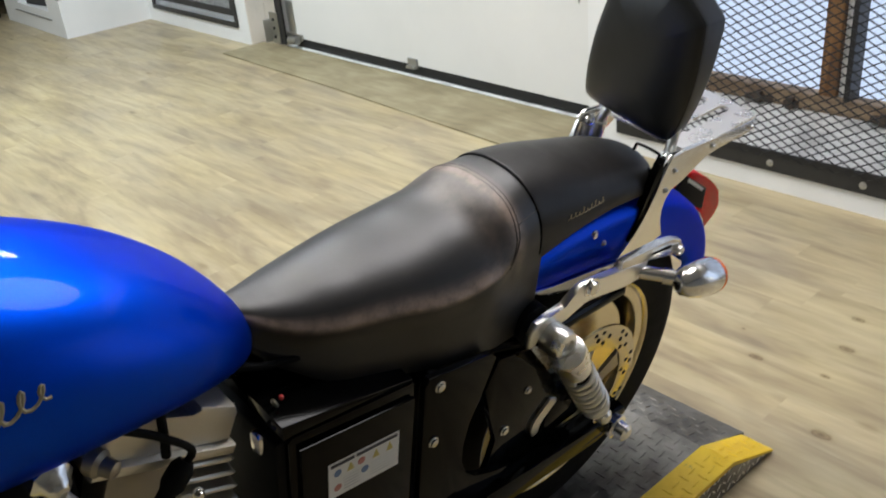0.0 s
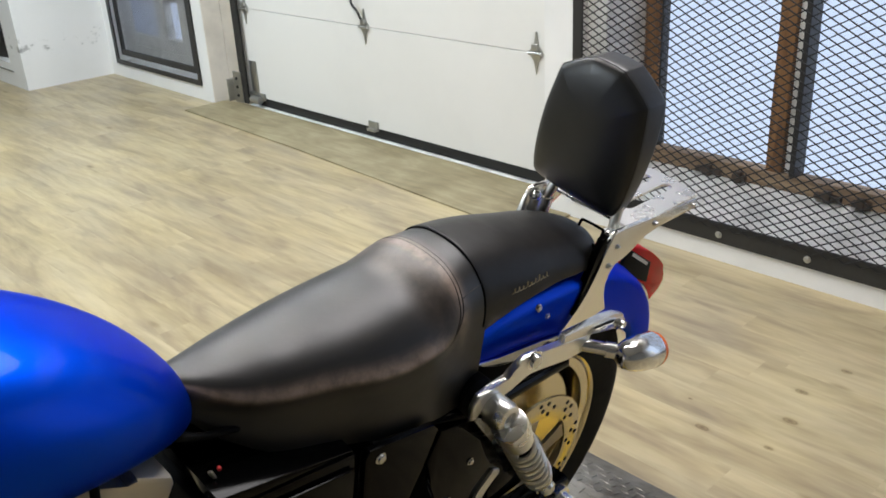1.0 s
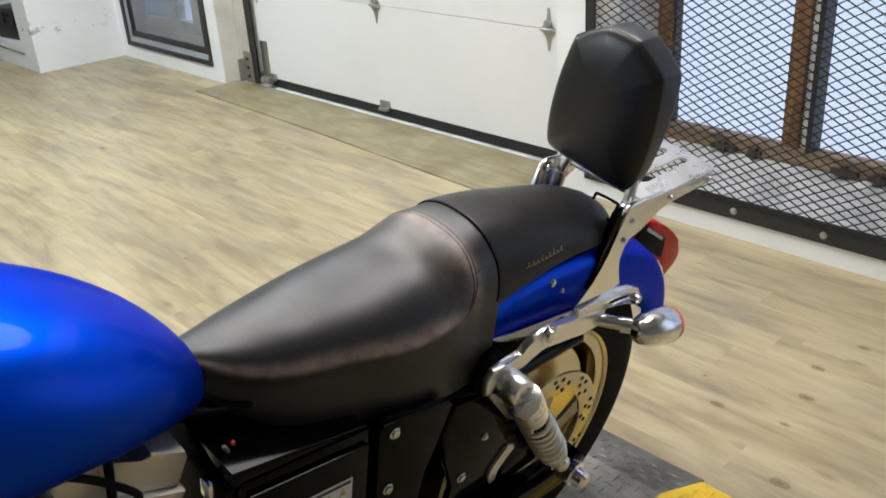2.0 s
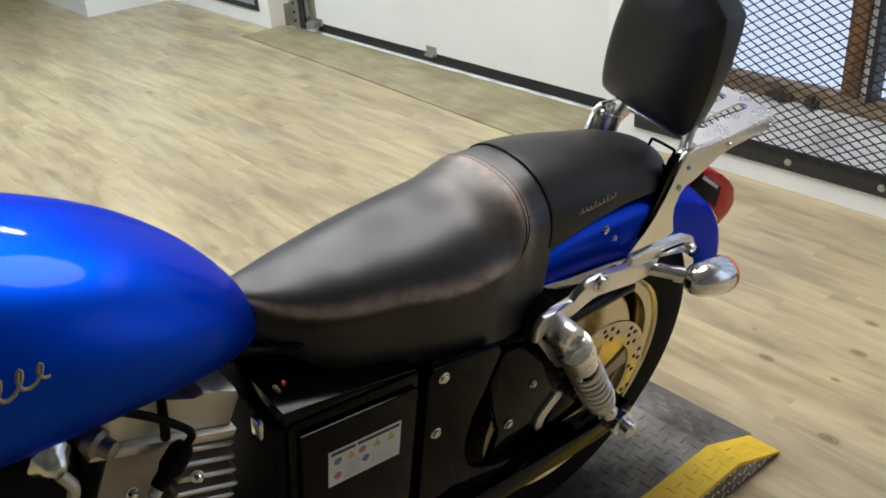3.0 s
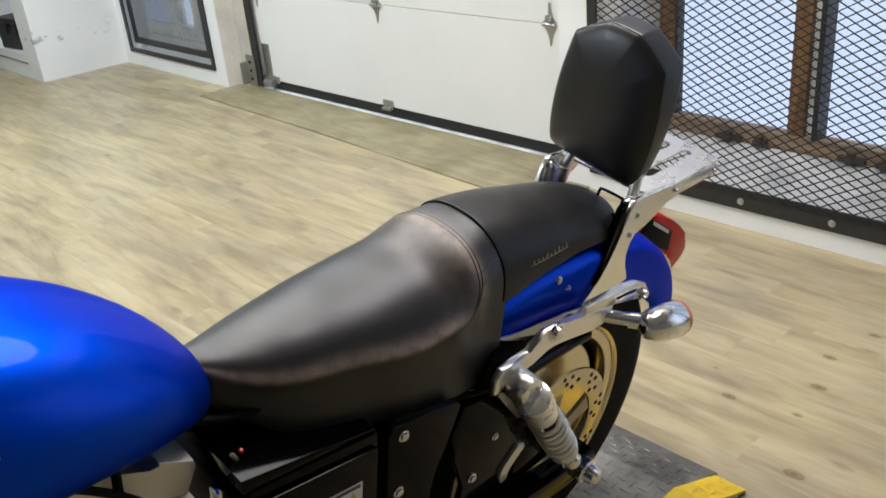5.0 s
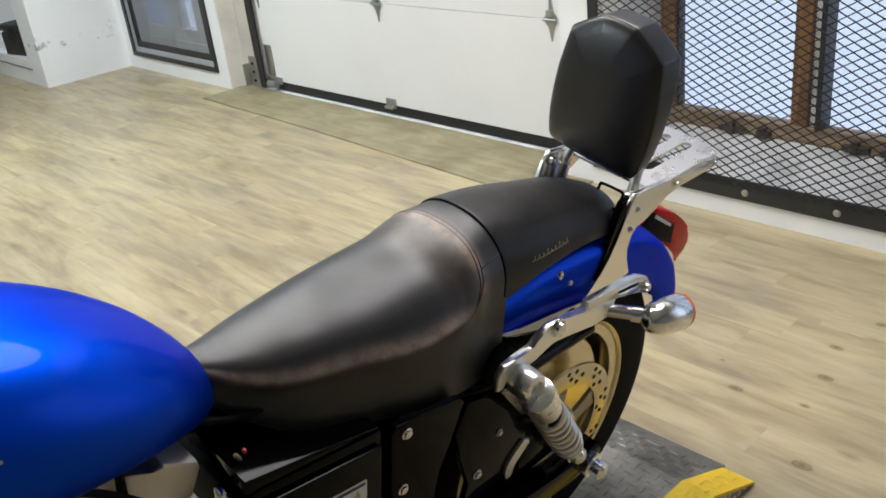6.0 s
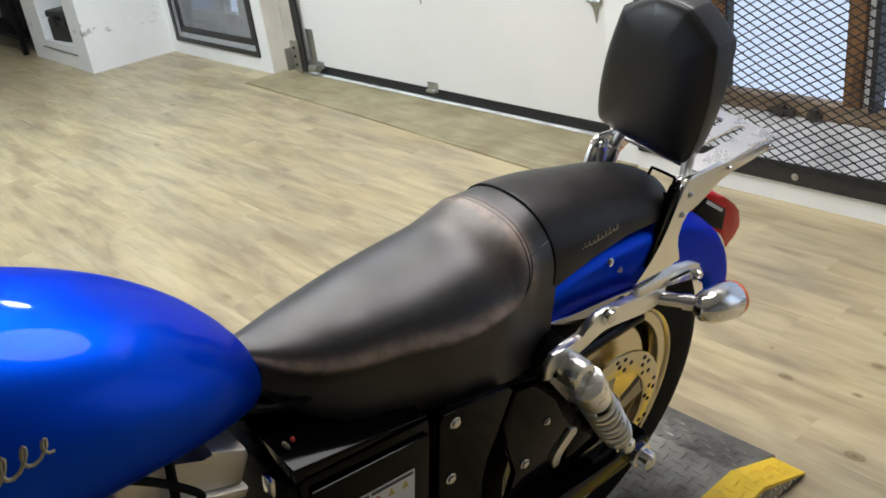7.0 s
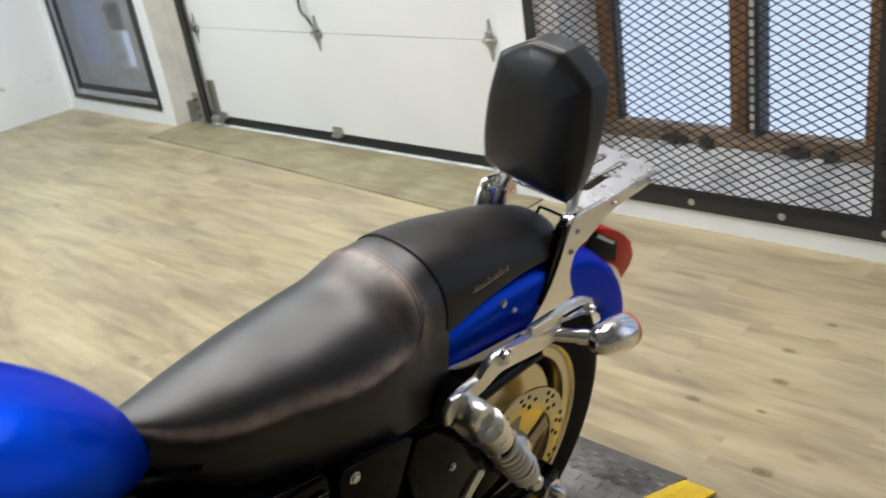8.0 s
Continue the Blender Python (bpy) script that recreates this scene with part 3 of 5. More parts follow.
part("pull_rod", hook, BLACK_STEEL, gdoor, "bent black steel pull rod")
part("bottom_bracket", boxes((-0.010, -0.001, 3.405, 3.475, 0.050, 0.098), (-0.028, -0.010, 3.41, 3.47, 0.050, 0.064), bevel=0.002), GREY_STEEL, gdoor, "galvanised bottom bracket")
bm = bmesh.new()
box(bm, -0.012, -0.001, 4.40, 4.55, 0.05, 0.09, 0.003)
box(bm, -0.006, -0.001, 4.46, 4.53, 0.05, 0.27, 0.003)
cyl(bm, (-0.03, 4.42, 0.055), (-0.03, 4.50, 0.055), 0.022, segs=16)
part("roller_bracket", bm, GREY_STEEL, gdoor, "galvanised bottom roller bracket")
track = thing("door_track", pose(X_DOOR, 0, 0), "galvanised vertical door track with a floor bracket", "door track", kind="structure")
part("channel", boxes((-0.035, 0.02, 4.575, 4.60, 0.02, 2.3), (-0.035, -0.028, 4.54, 4.5745, 0.02, 2.3), (0.014, 0.02, 4.5555, 4.5745, 0.02, 2.3), bevel=0.002), BLACK_STEEL, track, smooth=False)
part("angle_bracket", boxes((-0.045, -0.036, 4.58, 4.66, 0.02, 0.20), (-0.09, -0.0455, 4.655, 4.662, 0.03, 0.16), bevel=0.003), GREY_STEEL, track, smooth=False)
bm = bmesh.new()
for z in (0.06, 0.11, 0.16):
    bolt_head(bm, (-0.0455, 4.62, z), (-1, 0, 0), 0.007, 0.008)
part("bolts", bm, BLACK_STEEL, track)
bm = loft(bmesh.new(), [[(2.345, 2.05, z), (2.764, 2.05, z), (2.764, 4.575, z), (2.735, 4.785, z), (2.466, 4.785, z), (2.435, 3.70, z)] for z in (0.0003, 0.007)], closed=True)
structure("threshold_board", bm, PLY, "stained plywood threshold board in front of the garage door", "threshold")
structure("threshold_strip", boxes((2.766, 2.815, 2.18, 4.57, -0.003, 0.009), bevel=0.002), LEDGE, "pale bare concrete strip under the garage door", "threshold")

# toolbox in the niche
tool = thing("toolbox", pose(2.22, 6.62, 0.155, 0, 0, 8), "black plastic toolbox standing in the wall niche", "toolbox")
part("body", boxes((-0.10, 0.12, -0.20, 0.20, 0.0, 0.16), bevel=0.014), TOOLBOX, tool)
part("lid", boxes((-0.105, 0.125, -0.205, 0.205, 0.163, 0.215), bevel=0.018), TOOLBOX, tool)
for y in (-0.07, 0.07):
    part("latch", boxes((-0.118, -0.106, y - 0.02, y + 0.02, 0.11, 0.19), bevel=0.003), TOOLBOX, tool)
bm = bmesh.new()
tube(bm, smooth_line([(0.01, -0.09, 0.21), (0.01, -0.085, 0.25), (0.01, 0, 0.262), (0.01, 0.085, 0.25), (0.01, 0.09, 0.21)]), 0.010)
part("handle", bm, TOOLBOX, tool)

# black rack in the recess; its flat black also holds the recess's shade
rack_m = pose(2.0, 7.95, 0)
rack = thing("storage_rack", rack_m, "black steel storage rack with shelves, the recess's shade put into its flat black", "rack")
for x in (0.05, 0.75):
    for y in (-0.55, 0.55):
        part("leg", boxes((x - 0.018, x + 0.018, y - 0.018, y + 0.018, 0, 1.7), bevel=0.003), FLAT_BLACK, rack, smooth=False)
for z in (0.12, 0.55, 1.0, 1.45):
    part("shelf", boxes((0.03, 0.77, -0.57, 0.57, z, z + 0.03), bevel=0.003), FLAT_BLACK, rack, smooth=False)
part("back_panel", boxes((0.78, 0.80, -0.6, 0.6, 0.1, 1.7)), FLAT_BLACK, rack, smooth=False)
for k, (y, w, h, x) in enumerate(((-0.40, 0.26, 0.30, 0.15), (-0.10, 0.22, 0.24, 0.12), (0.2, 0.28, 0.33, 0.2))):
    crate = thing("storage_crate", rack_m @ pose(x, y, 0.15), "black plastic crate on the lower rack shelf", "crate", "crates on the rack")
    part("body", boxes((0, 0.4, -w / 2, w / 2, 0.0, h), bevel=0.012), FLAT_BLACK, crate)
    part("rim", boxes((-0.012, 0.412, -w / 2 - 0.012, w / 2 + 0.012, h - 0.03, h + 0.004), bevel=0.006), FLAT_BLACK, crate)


# ---- the low lift platform ----
lift = thing("motorcycle_lift", pose(0, 0, 0), "low steel motorcycle platform of worn tread plate with yellow edges", "lift platform")
LX0, LX1, LX2, LY0, LY1, LH = -0.95, 1.285, 1.45, 0.722, 1.30, 0.070
bm = bmesh.new()
plate(bm, [(LX0, 0.004), (LX0, LH), (LX1, LH), (LX2, 0.006), (LX2, 0.001)], LY0 + 0.075, LY1 - 0.075)
part("deck", bm, PLATE, lift, "worn dark tread plate", smooth=False)
for name, ya, yb in (("edge_strip", LY0, LY0 + 0.0748), ("edge_strip", LY1 - 0.0748, LY1)):
    bm = bmesh.new()
    plate(bm, [(LX0, LH - 0.006), (LX0, LH + 0.003), (LX1, LH + 0.003), (LX2 - 0.012, 0.009), (LX2 - 0.012, 0.002), (LX1, LH - 0.006)], ya, yb, 0.001, 1)
    part(name, bm, YELLOW, lift, "worn yellow painted edge", smooth=False)
for ya, yb in ((LY0 + 0.004, LY0 + 0.012), (LY1 - 0.012, LY1 - 0.004)):
    bm = bmesh.new()
    plate(bm, [(LX0, 0.0), (LX0, LH - 0.0062), (LX1, LH - 0.0062), (LX2 - 0.02, 0.001)], ya, yb)
    part("side_plate", bm, PLATE, lift, "grey tread plate side", smooth=False)


def lozenge(bm, c, along, across, up, ln=0.014, wd=0.0032, h=0.0018):
    pts = [c - along * ln, c + across * wd, c + along * ln, c - across * wd]
    top = c + up * h
    base = [bm.verts.new(q) for q in pts]
    ridge = [bm.verts.new(top - along * ln * 0.5), bm.verts.new(top + along * ln * 0.5)]
    bm.faces.new((base[0], base[1], ridge[1], ridge[0]))
    bm.faces.new((base[1], base[2], ridge[1]))
    bm.faces.new((base[2], base[3], ridge[0], ridge[1]))
    bm.faces.new((base[3], base[0], ridge[0]))


def lozenges(x0, x1, y0, y1, height):
    bm = bmesh.new()
    step = 0.026
    for i in range(int((x1 - x0) / step)):
        for j in range(int((y1 - y0) / step)):
            x, y = x0 + (i + 0.5) * step, y0 + (j + 0.5) * step
            z, s = height(x)
            fore, side = Vector((1, 0, s)).normalized(), Vector((0, 1, 0))
            a, b = (fore, side) if (i + j) % 2 == 0 else (side, fore)
            lozenge(bm, Vector((x, y, z)), a, b, Vector((-s, 0, 1)).normalized())
    return bm


SLOPE = (0.006 - LH) / (LX2 - LX1)
tread = part("tread_pattern", lozenges(0.55, LX2 - 0.02, LY0 + 0.08, LY1 - 0.08, lambda x: (LH + 0.0002, 0) if x < LX1 - 0.012 else (LH + SLOPE * (x - LX1) + 0.0004, SLOPE)), PLATE, lift, "raised tread lozenges", smooth=False)
tagged(tread, kind="stuff")
bm = lozenges(0.70, LX2 - 0.02, LY0 + 0.006, LY0 + 0.072, lambda x: (LH + 0.0030, 0) if x < LX1 - 0.012 else (LH + 0.003 + SLOPE * 0.94 * (x - LX1) + 0.0004, SLOPE))
tagged(part("edge_tread", bm, YELLOW, lift, "tread lozenges under the yellow paint", smooth=False), kind="stuff")
bm = bmesh.new()
for k in range(40):
    x = 0.72 + k * 0.018
    top = (LH if x < LX1 else LH + SLOPE * (x - LX1)) - 0.010
    for z in (0.012, 0.034, 0.056):
        if z < top:
            way = Vector((1, 0, 1.0 if (k + int(z * 1000)) % 2 else -1.0)).normalized()
            lozenge(bm, Vector((x, LY0 + 0.004, z)), way, Vector((-way.z, 0, way.x)), Vector((0, -1, 0)), 0.010, 0.0026, 0.0016)
tagged(part("side_tread", bm, SATIN, lift, "bright lozenges on the platform side", smooth=False), kind="stuff")


# ---- the motorcycle: x to its rear, y to its right side, z up, from the rear tyre's foot ----
bike = thing("motorcycle", pose(0.948, 0.973, 0.0730, 12.3, 0, 0.95),
             "metallic blue cruiser motorcycle with chrome sissy bar, leaning on its stand", "motorcycle")
AX = Vector((0, 0, 0.315))


def blend(x, a, b):
    u = min(1.0, max(0.0, (x - a) / (b - a)))
    return u * u * (3 - 2 * u)


def seat_section(x, zc, w, ze, wb, zb, dome):
    """Half a cross-section (side, up): an arched panel that ends in a welt, or a dome."""
    flat = []
    for k in range(18):
        u = 1 - (1 - k / 17) ** 1.6
        flat.append((w * u, ze + (zc - ze) * (1 - u**3.0) ** 0.97))
    flat += [(w * 1.010, ze - 0.0020), (w * 1.008, ze - 0.005), (w * 0.985, ze - 0.010), (w * 0.980, ze - 0.030)]
    low = ze - (0.006 if dome is None else 0.030)
    mix = blend(x, -0.30, -0.235) if dome is None else 1.0
    inward = 1.6 if dome else 0.5 + 1.1 * blend(x, -0.31, -0.23)
    half = []
    for k, (y, z) in enumerate(flat):
        t = math.pi / 2 * (1 - k / 21)
        yd, zd = w * math.cos(t) ** (0.62 + 0.25 * blend(x, -0.31, -0.20)), low + (zc - low) * math.sin(t) ** (0.67 + 0.20 * blend(x, -0.31, -0.20))
        half.append((y + (yd - y) * mix, z + (zd - z) * mix))
    foot = half[-1]
    for s in (0.3, 0.6, 0.85, 1.0):
        half.append((foot[0] + (wb - foot[0]) * s**inward, foot[1] + (zb - foot[1]) * s))
    half.append((wb * 0.9, zb - 0.004))
    return half


def set_over(y):
    """The cushions sit a little over to the stand side."""
    return 0.88 * y - 0.012


def seat_rings(stations, per=7, dome=None):
    rings = []
    for row in smooth_line(stations, per):
        half = seat_section(*row, dome)
        ring = [(row[0], -y, z) for y, z in reversed(half)] + [(row[0], y, z) for y, z in half[1:]]
        rings.append([(x, set_over(y), z) for x, y, z in ring])
    return rings


SEAT = [(-0.606, 0.801, 0.016, 0.796, 0.020, 0.760), (-0.590, 0.7999, 0.031, 0.789, 0.036, 0.744), (-0.572, 0.7973, 0.045, 0.779, 0.052, 0.726), (-0.552, 0.7951, 0.058, 0.771, 0.067, 0.712), (-0.530, 0.7939, 0.070, 0.765, 0.080, 0.697),
        (-0.500, 0.7945, 0.081, 0.760, 0.092, 0.685), (-0.467, 0.7938, 0.0902, 0.7577, 0.0984, 0.673), (-0.430, 0.7948, 0.0996, 0.7541, 0.106, 0.662), (-0.386, 0.7942, 0.112, 0.7466, 0.1165, 0.652), (-0.343, 0.7965, 0.1173, 0.7427, 0.1207, 0.643),
        (-0.298, 0.7990, 0.1175, 0.7445, 0.1196, 0.6296), (-0.260, 0.8115, 0.1105, 0.740, 0.111, 0.616), (-0.220, 0.8189, 0.103, 0.742, 0.1037, 0.612), (-0.192, 0.8205, 0.099, 0.744, 0.098, 0.640)]
PILLION = [(-0.197, 0.8195, 0.0985, 0.768, 0.098, 0.718), (-0.193, 0.8235, 0.1000, 0.770, 0.099, 0.718), (-0.12, 0.810, 0.1000, 0.766, 0.098, 0.728), (-0.04, 0.787, 0.095, 0.759, 0.094, 0.728),
           (0.04, 0.765, 0.088, 0.745, 0.087, 0.722), (0.095, 0.744, 0.067, 0.724, 0.066, 0.708), (0.125, 0.718, 0.040, 0.709, 0.040, 0.700)]


def worn_bright_edge(ob, rings):
    """Rubbed-through colour and painted edge highlight along a seat's welt and rear seam: 0 to 1 at each point."""
    line = np.array(SEAT)
    values = []
    for ring in rings:
        x = ring[0][0]
        w, ze = np.interp(x, line[:, 0], line[:, 2]), np.interp(x, line[:, 0], line[:, 3])
        edge = (1 - blend(x, -0.29, -0.245)) * (0.75 + 0.25 * abs(math.sin(8 * x + 1.2)))
        rear = math.exp(-((x + 0.243) / 0.010) ** 2) + 0.25 * math.exp(-((x + 0.27) / 0.03) ** 2)
        for _, y, z in ring:
            rim = math.exp(-((z - ze - 0.001) / (0.010 if z > ze else 0.006)) ** 2) * blend(abs(y + 0.012) / 0.88, 0.80 * w, 0.93 * w)
            values.append(max(edge * rim, 0.75 * rear * blend(z, 0.70, 0.79)))
    at = ob.data.attributes.new("wear", "FLOAT", "POINT")
    at.data.foreach_set("value", values)


rings = seat_rings(SEAT, 7)
seat = part("rider_seat", loft(bmesh.new(), rings, caps=True), SEAT_SKIN, bike, "worn black vinyl rider seat")
worn_bright_edge(seat, rings)
pillion = part("pillion_seat", loft(bmesh.new(), seat_rings(PILLION, 7, 1), caps=True), PILLION_SKIN, bike, "black vinyl pillion seat")


def across(x, k, lift_by=0.0):
    """A point on the rider seat at x, k steps (-26 to 26) from its middle."""
    rows = np.array(SEAT)
    half = seat_section(x, *(np.interp(x, rows[:, 0], rows[:, i]) for i in range(1, 6)), None)
    y, z = half[min(26, abs(int(k)))]
    y = math.copysign(y + (lift_by if abs(k) > 8 else 0), k)
    return (x, set_over(y), z + (lift_by if abs(k) <= 14 else 0))


bm = bmesh.new()
tube(bm, [(x - 0.001, y * 1.004, z + 0.0006) for x, y, z in seat_rings(PILLION, 7, 1)[0][3:-3]], 0.0022, 8)
part("piping", bm, FLAT_BLACK, pillion, "black piping along the seat joint")
for d in (0.0, 0.006):
    bm = bmesh.new()
    tube(bm, smooth_line([across(-0.238 + d - 0.016 * (k / 19) ** 2 - 0.02 * blend(abs(k), 15, 22), k, 0.0001) for k in range(-20, 21, 2)], 3), 0.0007, 6)
    part("seam", bm, SEAM, seat, "stitched seam in the vinyl")

for k in (-13, 13):
    bm = tube(bmesh.new(), [across(x, k, 0.0002) for x in np.linspace(-0.240, -0.197, 7)], 0.0007, 6)
    part("seam", bm, SEAM, seat, "short seam towards the pillion")

# fuel tank
TANK = [(-0.5785, 0.765, 0.012, 0.756, 0.748), (-0.588, 0.789, 0.034, 0.762, 0.737), (-0.607, 0.822, 0.060, 0.778, 0.740), (-0.643, 0.864, 0.088, 0.800, 0.752), (-0.70, 0.910, 0.112, 0.825, 0.766),
        (-0.78, 0.953, 0.128, 0.850, 0.778), (-0.87, 0.982, 0.134, 0.868, 0.786), (-0.97, 0.990, 0.130, 0.878, 0.797), (-1.06, 0.974, 0.112, 0.880, 0.815), (-1.12, 0.945, 0.085, 0.880, 0.835), (-1.145, 0.905, 0.045, 0.878, 0.850)]


def tank_ring(x, zt, w, zm, zb):
    ring = []
    for k in range(40):
        a = 2 * math.pi * k / 40
        c, s = math.cos(a), math.sin(a)
        y = w * math.copysign(abs(c) ** 0.80, c)
        z = zm + ((zt - zm) * abs(s) ** 0.95 if s > 0 else -(zm - zb) * abs(s) ** 0.75)
        ring.append((x, y, z))
    return ring


tank = part("fuel_tank", loft(bmesh.new(), [tank_ring(*r) for r in smooth_line(TANK, 6)], closed=True), BLUE, bike, "glossy metallic blue fuel tank")


def script(width, height, loops):
    """A slanted looping pen stroke that stands for lettering."""
    line = []
    rnd = random.Random(loops)
    talls = [rnd.uniform(0.45, 0.95) for _ in range(loops + 1)]
    for k in range(loops * 10 + 1):
        u = k / (loops * 10)
        turn = 2 * math.pi * loops * u
        tall = height * talls[int(u * loops)]
        v = tall * (1 - math.cos(turn)) / 2
        line.append((u * width + 0.35 * v + 0.32 * width / loops * math.sin(turn), v))
    return line


def pillion_side(x, z):
    """A point on the near flank of the pillion at x and height z."""
    line = np.array(PILLION)
    row = [x] + [float(np.interp(x, line[:, 0], line[:, i])) for i in range(1, 6)]
    half = sorted((h, y) for y, h in seat_section(*row, 1))
    return (x, set_over(-float(np.interp(z, [h for h, _ in half], [y for _, y in half]))) - 0.0006, z)


rows = np.array(TANK)[::-1]


def tank_side(x, z):
    zt, w, zm, zb = (np.interp(x, rows[:, 0], rows[:, k]) for k in range(1, 5))
    s = min(1, abs(z - zm) / ((zt - zm) if z > zm else (zm - zb)))
    s = s ** (1 / 0.95 if z > zm else 1 / 0.75)
    return (x, -w * (max(0, 1 - s * s) ** 0.5) ** 0.80 - 0.0004, z)


bm = bmesh.new()
tube(bm, [tank_side(-0.938 + u, 0.890 + 0.05 * u + v) for u, v in script(0.118, 0.026, 7)], 0.0021, 6)
tube(bm, [tank_side(-0.940 + u, 0.888 + 0.05 * u + 0.0015 * math.sin(u * 90)) for u in np.linspace(0, 0.05, 20)], 0.0016, 6)
part("badge_script", bm, GOLD, tank, "pale gold looping script on the tank side")
bm = bmesh.new()
tube(bm, [pillion_side(-0.146 + u, 0.756 - 0.07 * u + v) for u, v in script(0.082, 0.009, 9)], 0.0006, 5)
part("badge_script", bm, TARNISHED, pillion, "small tarnished gold stitched badge")

# rear wheel: polished solid disc, tyre, brake disc
def about_axle(profile, segs=72, caps=False):
    """A turned part round the axle, from rows of (y, radius)."""
    return lathe(bmesh.new(), AX, AX + Vector((0, 1, 0)), profile, segs, caps)


wheel = part("rear_wheel", about_axle([(-0.033, 0.030), (-0.033, 0.168), (-0.029, 0.172), (-0.006, 0.173), (-0.004, 0.20), (0.03, 0.20), (0.04, 0.15), (0.05, 0.07), (0.05, 0.03)]),
             WHEEL_CHROME, bike, "polished solid disc rear wheel")
# Black lining puts the shade of the deep groove into its colour.
part("groove", about_axle([(-0.0065, 0.1735), (-0.012, 0.1745), (-0.012, 0.186), (-0.0065, 0.1865)]), FLAT_BLACK, wheel, "groove inside the rim, blackened for its shade")
part("rim", about_axle([(-0.010, 0.1866), (-0.046, 0.1875), (-0.050, 0.190), (-0.052, 0.206), (-0.056, 0.209), (-0.058, 0.214), (-0.050, 0.217), (0.0, 0.210), (0.050, 0.217), (0.052, 0.205), (0.040, 0.19)]), WHEEL_CHROME, wheel, "polished rim")
prof = []
for a in range(-100, 101, 10):
    t = radians(a)
    prof.append((0.05 + 0.064 * math.sin(t) * (1.0 if abs(a) < 60 else 0.98), 0.262 + 0.060 * math.cos(t) ** (1 if abs(a) < 85 else 1)))
prof = [(-0.008, 0.214)] + prof[1:-1] + [(0.108, 0.214)]
part("tyre", lathe(bmesh.new(), AX + Vector((0, -0.05, 0)), AX + Vector((0, 0.05, 0)), prof, 80, False), RUBBER, wheel, "black rubber tyre")
Y_D, R_DISC = -0.076, 0.146
disc = part("brake_disc", about_axle([(Y_D, 0.106), (Y_D - 0.005, 0.1065), (Y_D - 0.0055, 0.108), (Y_D - 0.0055, R_DISC - 0.002), (Y_D - 0.005, R_DISC), (Y_D, R_DISC), (Y_D, 0.106)]), DISC_STEEL, wheel, "drilled steel brake disc")
# Black dots draw the dark of drilled holes on the uncut disc.
hole = {}
for k in range(10):
    for r, da in ((0.114, 0), (0.124, 9), (0.136, 4), (0.126, -6), (0.137, 13)):
        a = radians(k * 36 + da)
        for y0 in (Y_D - 0.0061, Y_D - 0.0003):
            if y0 not in hole:
                hole[y0] = finish("drill_hole_dot", cyl(bmesh.new(), (0, y0, 0), (0, y0 + 0.0015, 0), 0.0042, segs=10), FLAT_BLACK)
            ob = new("drill_hole_dot", hole[y0])
            ob.parent = disc
            ob.location = (AX.x + r * math.cos(a), 0, AX.z + r * math.sin(a))
for k in range(5):
    bm = bmesh.new()
    a = radians(k * 72 + 20)
    plate(bm, [(AX.x + r * math.cos(a + d), AX.z + r * math.sin(a + d)) for r, d in ((0.050, -0.30), (0.080, -0.17), (0.1065, -0.20), (0.1065, 0.20), (0.080, 0.17), (0.050, 0.30))], Y_D - 0.004, Y_D + 0.003, 0.0015, 1)
    part("disc_arm", bm, DARK_CAST, disc, "dull disc carrier arm")
bm = lathe(bmesh.new(), AX + Vector((0, -0.034, 0)), AX + Vector((0, -0.12, 0)), [(0, 0.060), (0.030, 0.060), (0.040, 0.056), (0.052, 0.050), (0.060, 0.036), (0.072, 0.034), (0.078, 0.02)], 36)
part("hub", bm, SOFT_CHROME, wheel, "polished hub")

# swingarm, axle and brake parts
for y0, y1 in ((-0.150, -0.112), (0.112, 0.150)):
    bm = plate(bmesh.new(), [(-0.50, 0.350), (-0.50, 0.400), (-0.27, 0.368), (-0.06, 0.338), (0.03, 0.335), (0.04, 0.318), (0.03, 0.296), (-0.04, 0.296), (-0.24, 0.318)], y0, y1, 0.006)
    part("swingarm", bm, GLOSS_BLACK, bike, "black steel swingarm")
bm = bmesh.new()
lathe(bm, (0, -0.150, 0.315), (0, -0.185, 0.315), [(0, 0.022), (0.012, 0.022), (0.014, 0.016), (0.03, 0.015), (0.034, 0.010)], 12)
part("axle_nut", bm, CHROME, bike, "chrome axle nut")
bm = bmesh.new()
box(bm, -0.16, -0.06, -0.125, -0.07, 0.36, 0.44, 0.012)
part("brake_caliper", bm, GLOSS_BLACK, bike, "black rear brake caliper")

# rear fender, set high over the tyre
SHOULDER = [(-0.224, 0.700, 0.040), (-0.10, 0.706, 0.064), (0.0, 0.700, 0.076), (0.08, 0.687, 0.078), (0.15, 0.660, 0.068), (0.21, 0.620, 0.058), (0.258, 0.570, 0.050), (0.286, 0.515, 0.046), (0.297, 0.468, 0.044), (0.2975, 0.445, 0.044)]
line = smooth_line(SHOULDER, 5)
rings = []
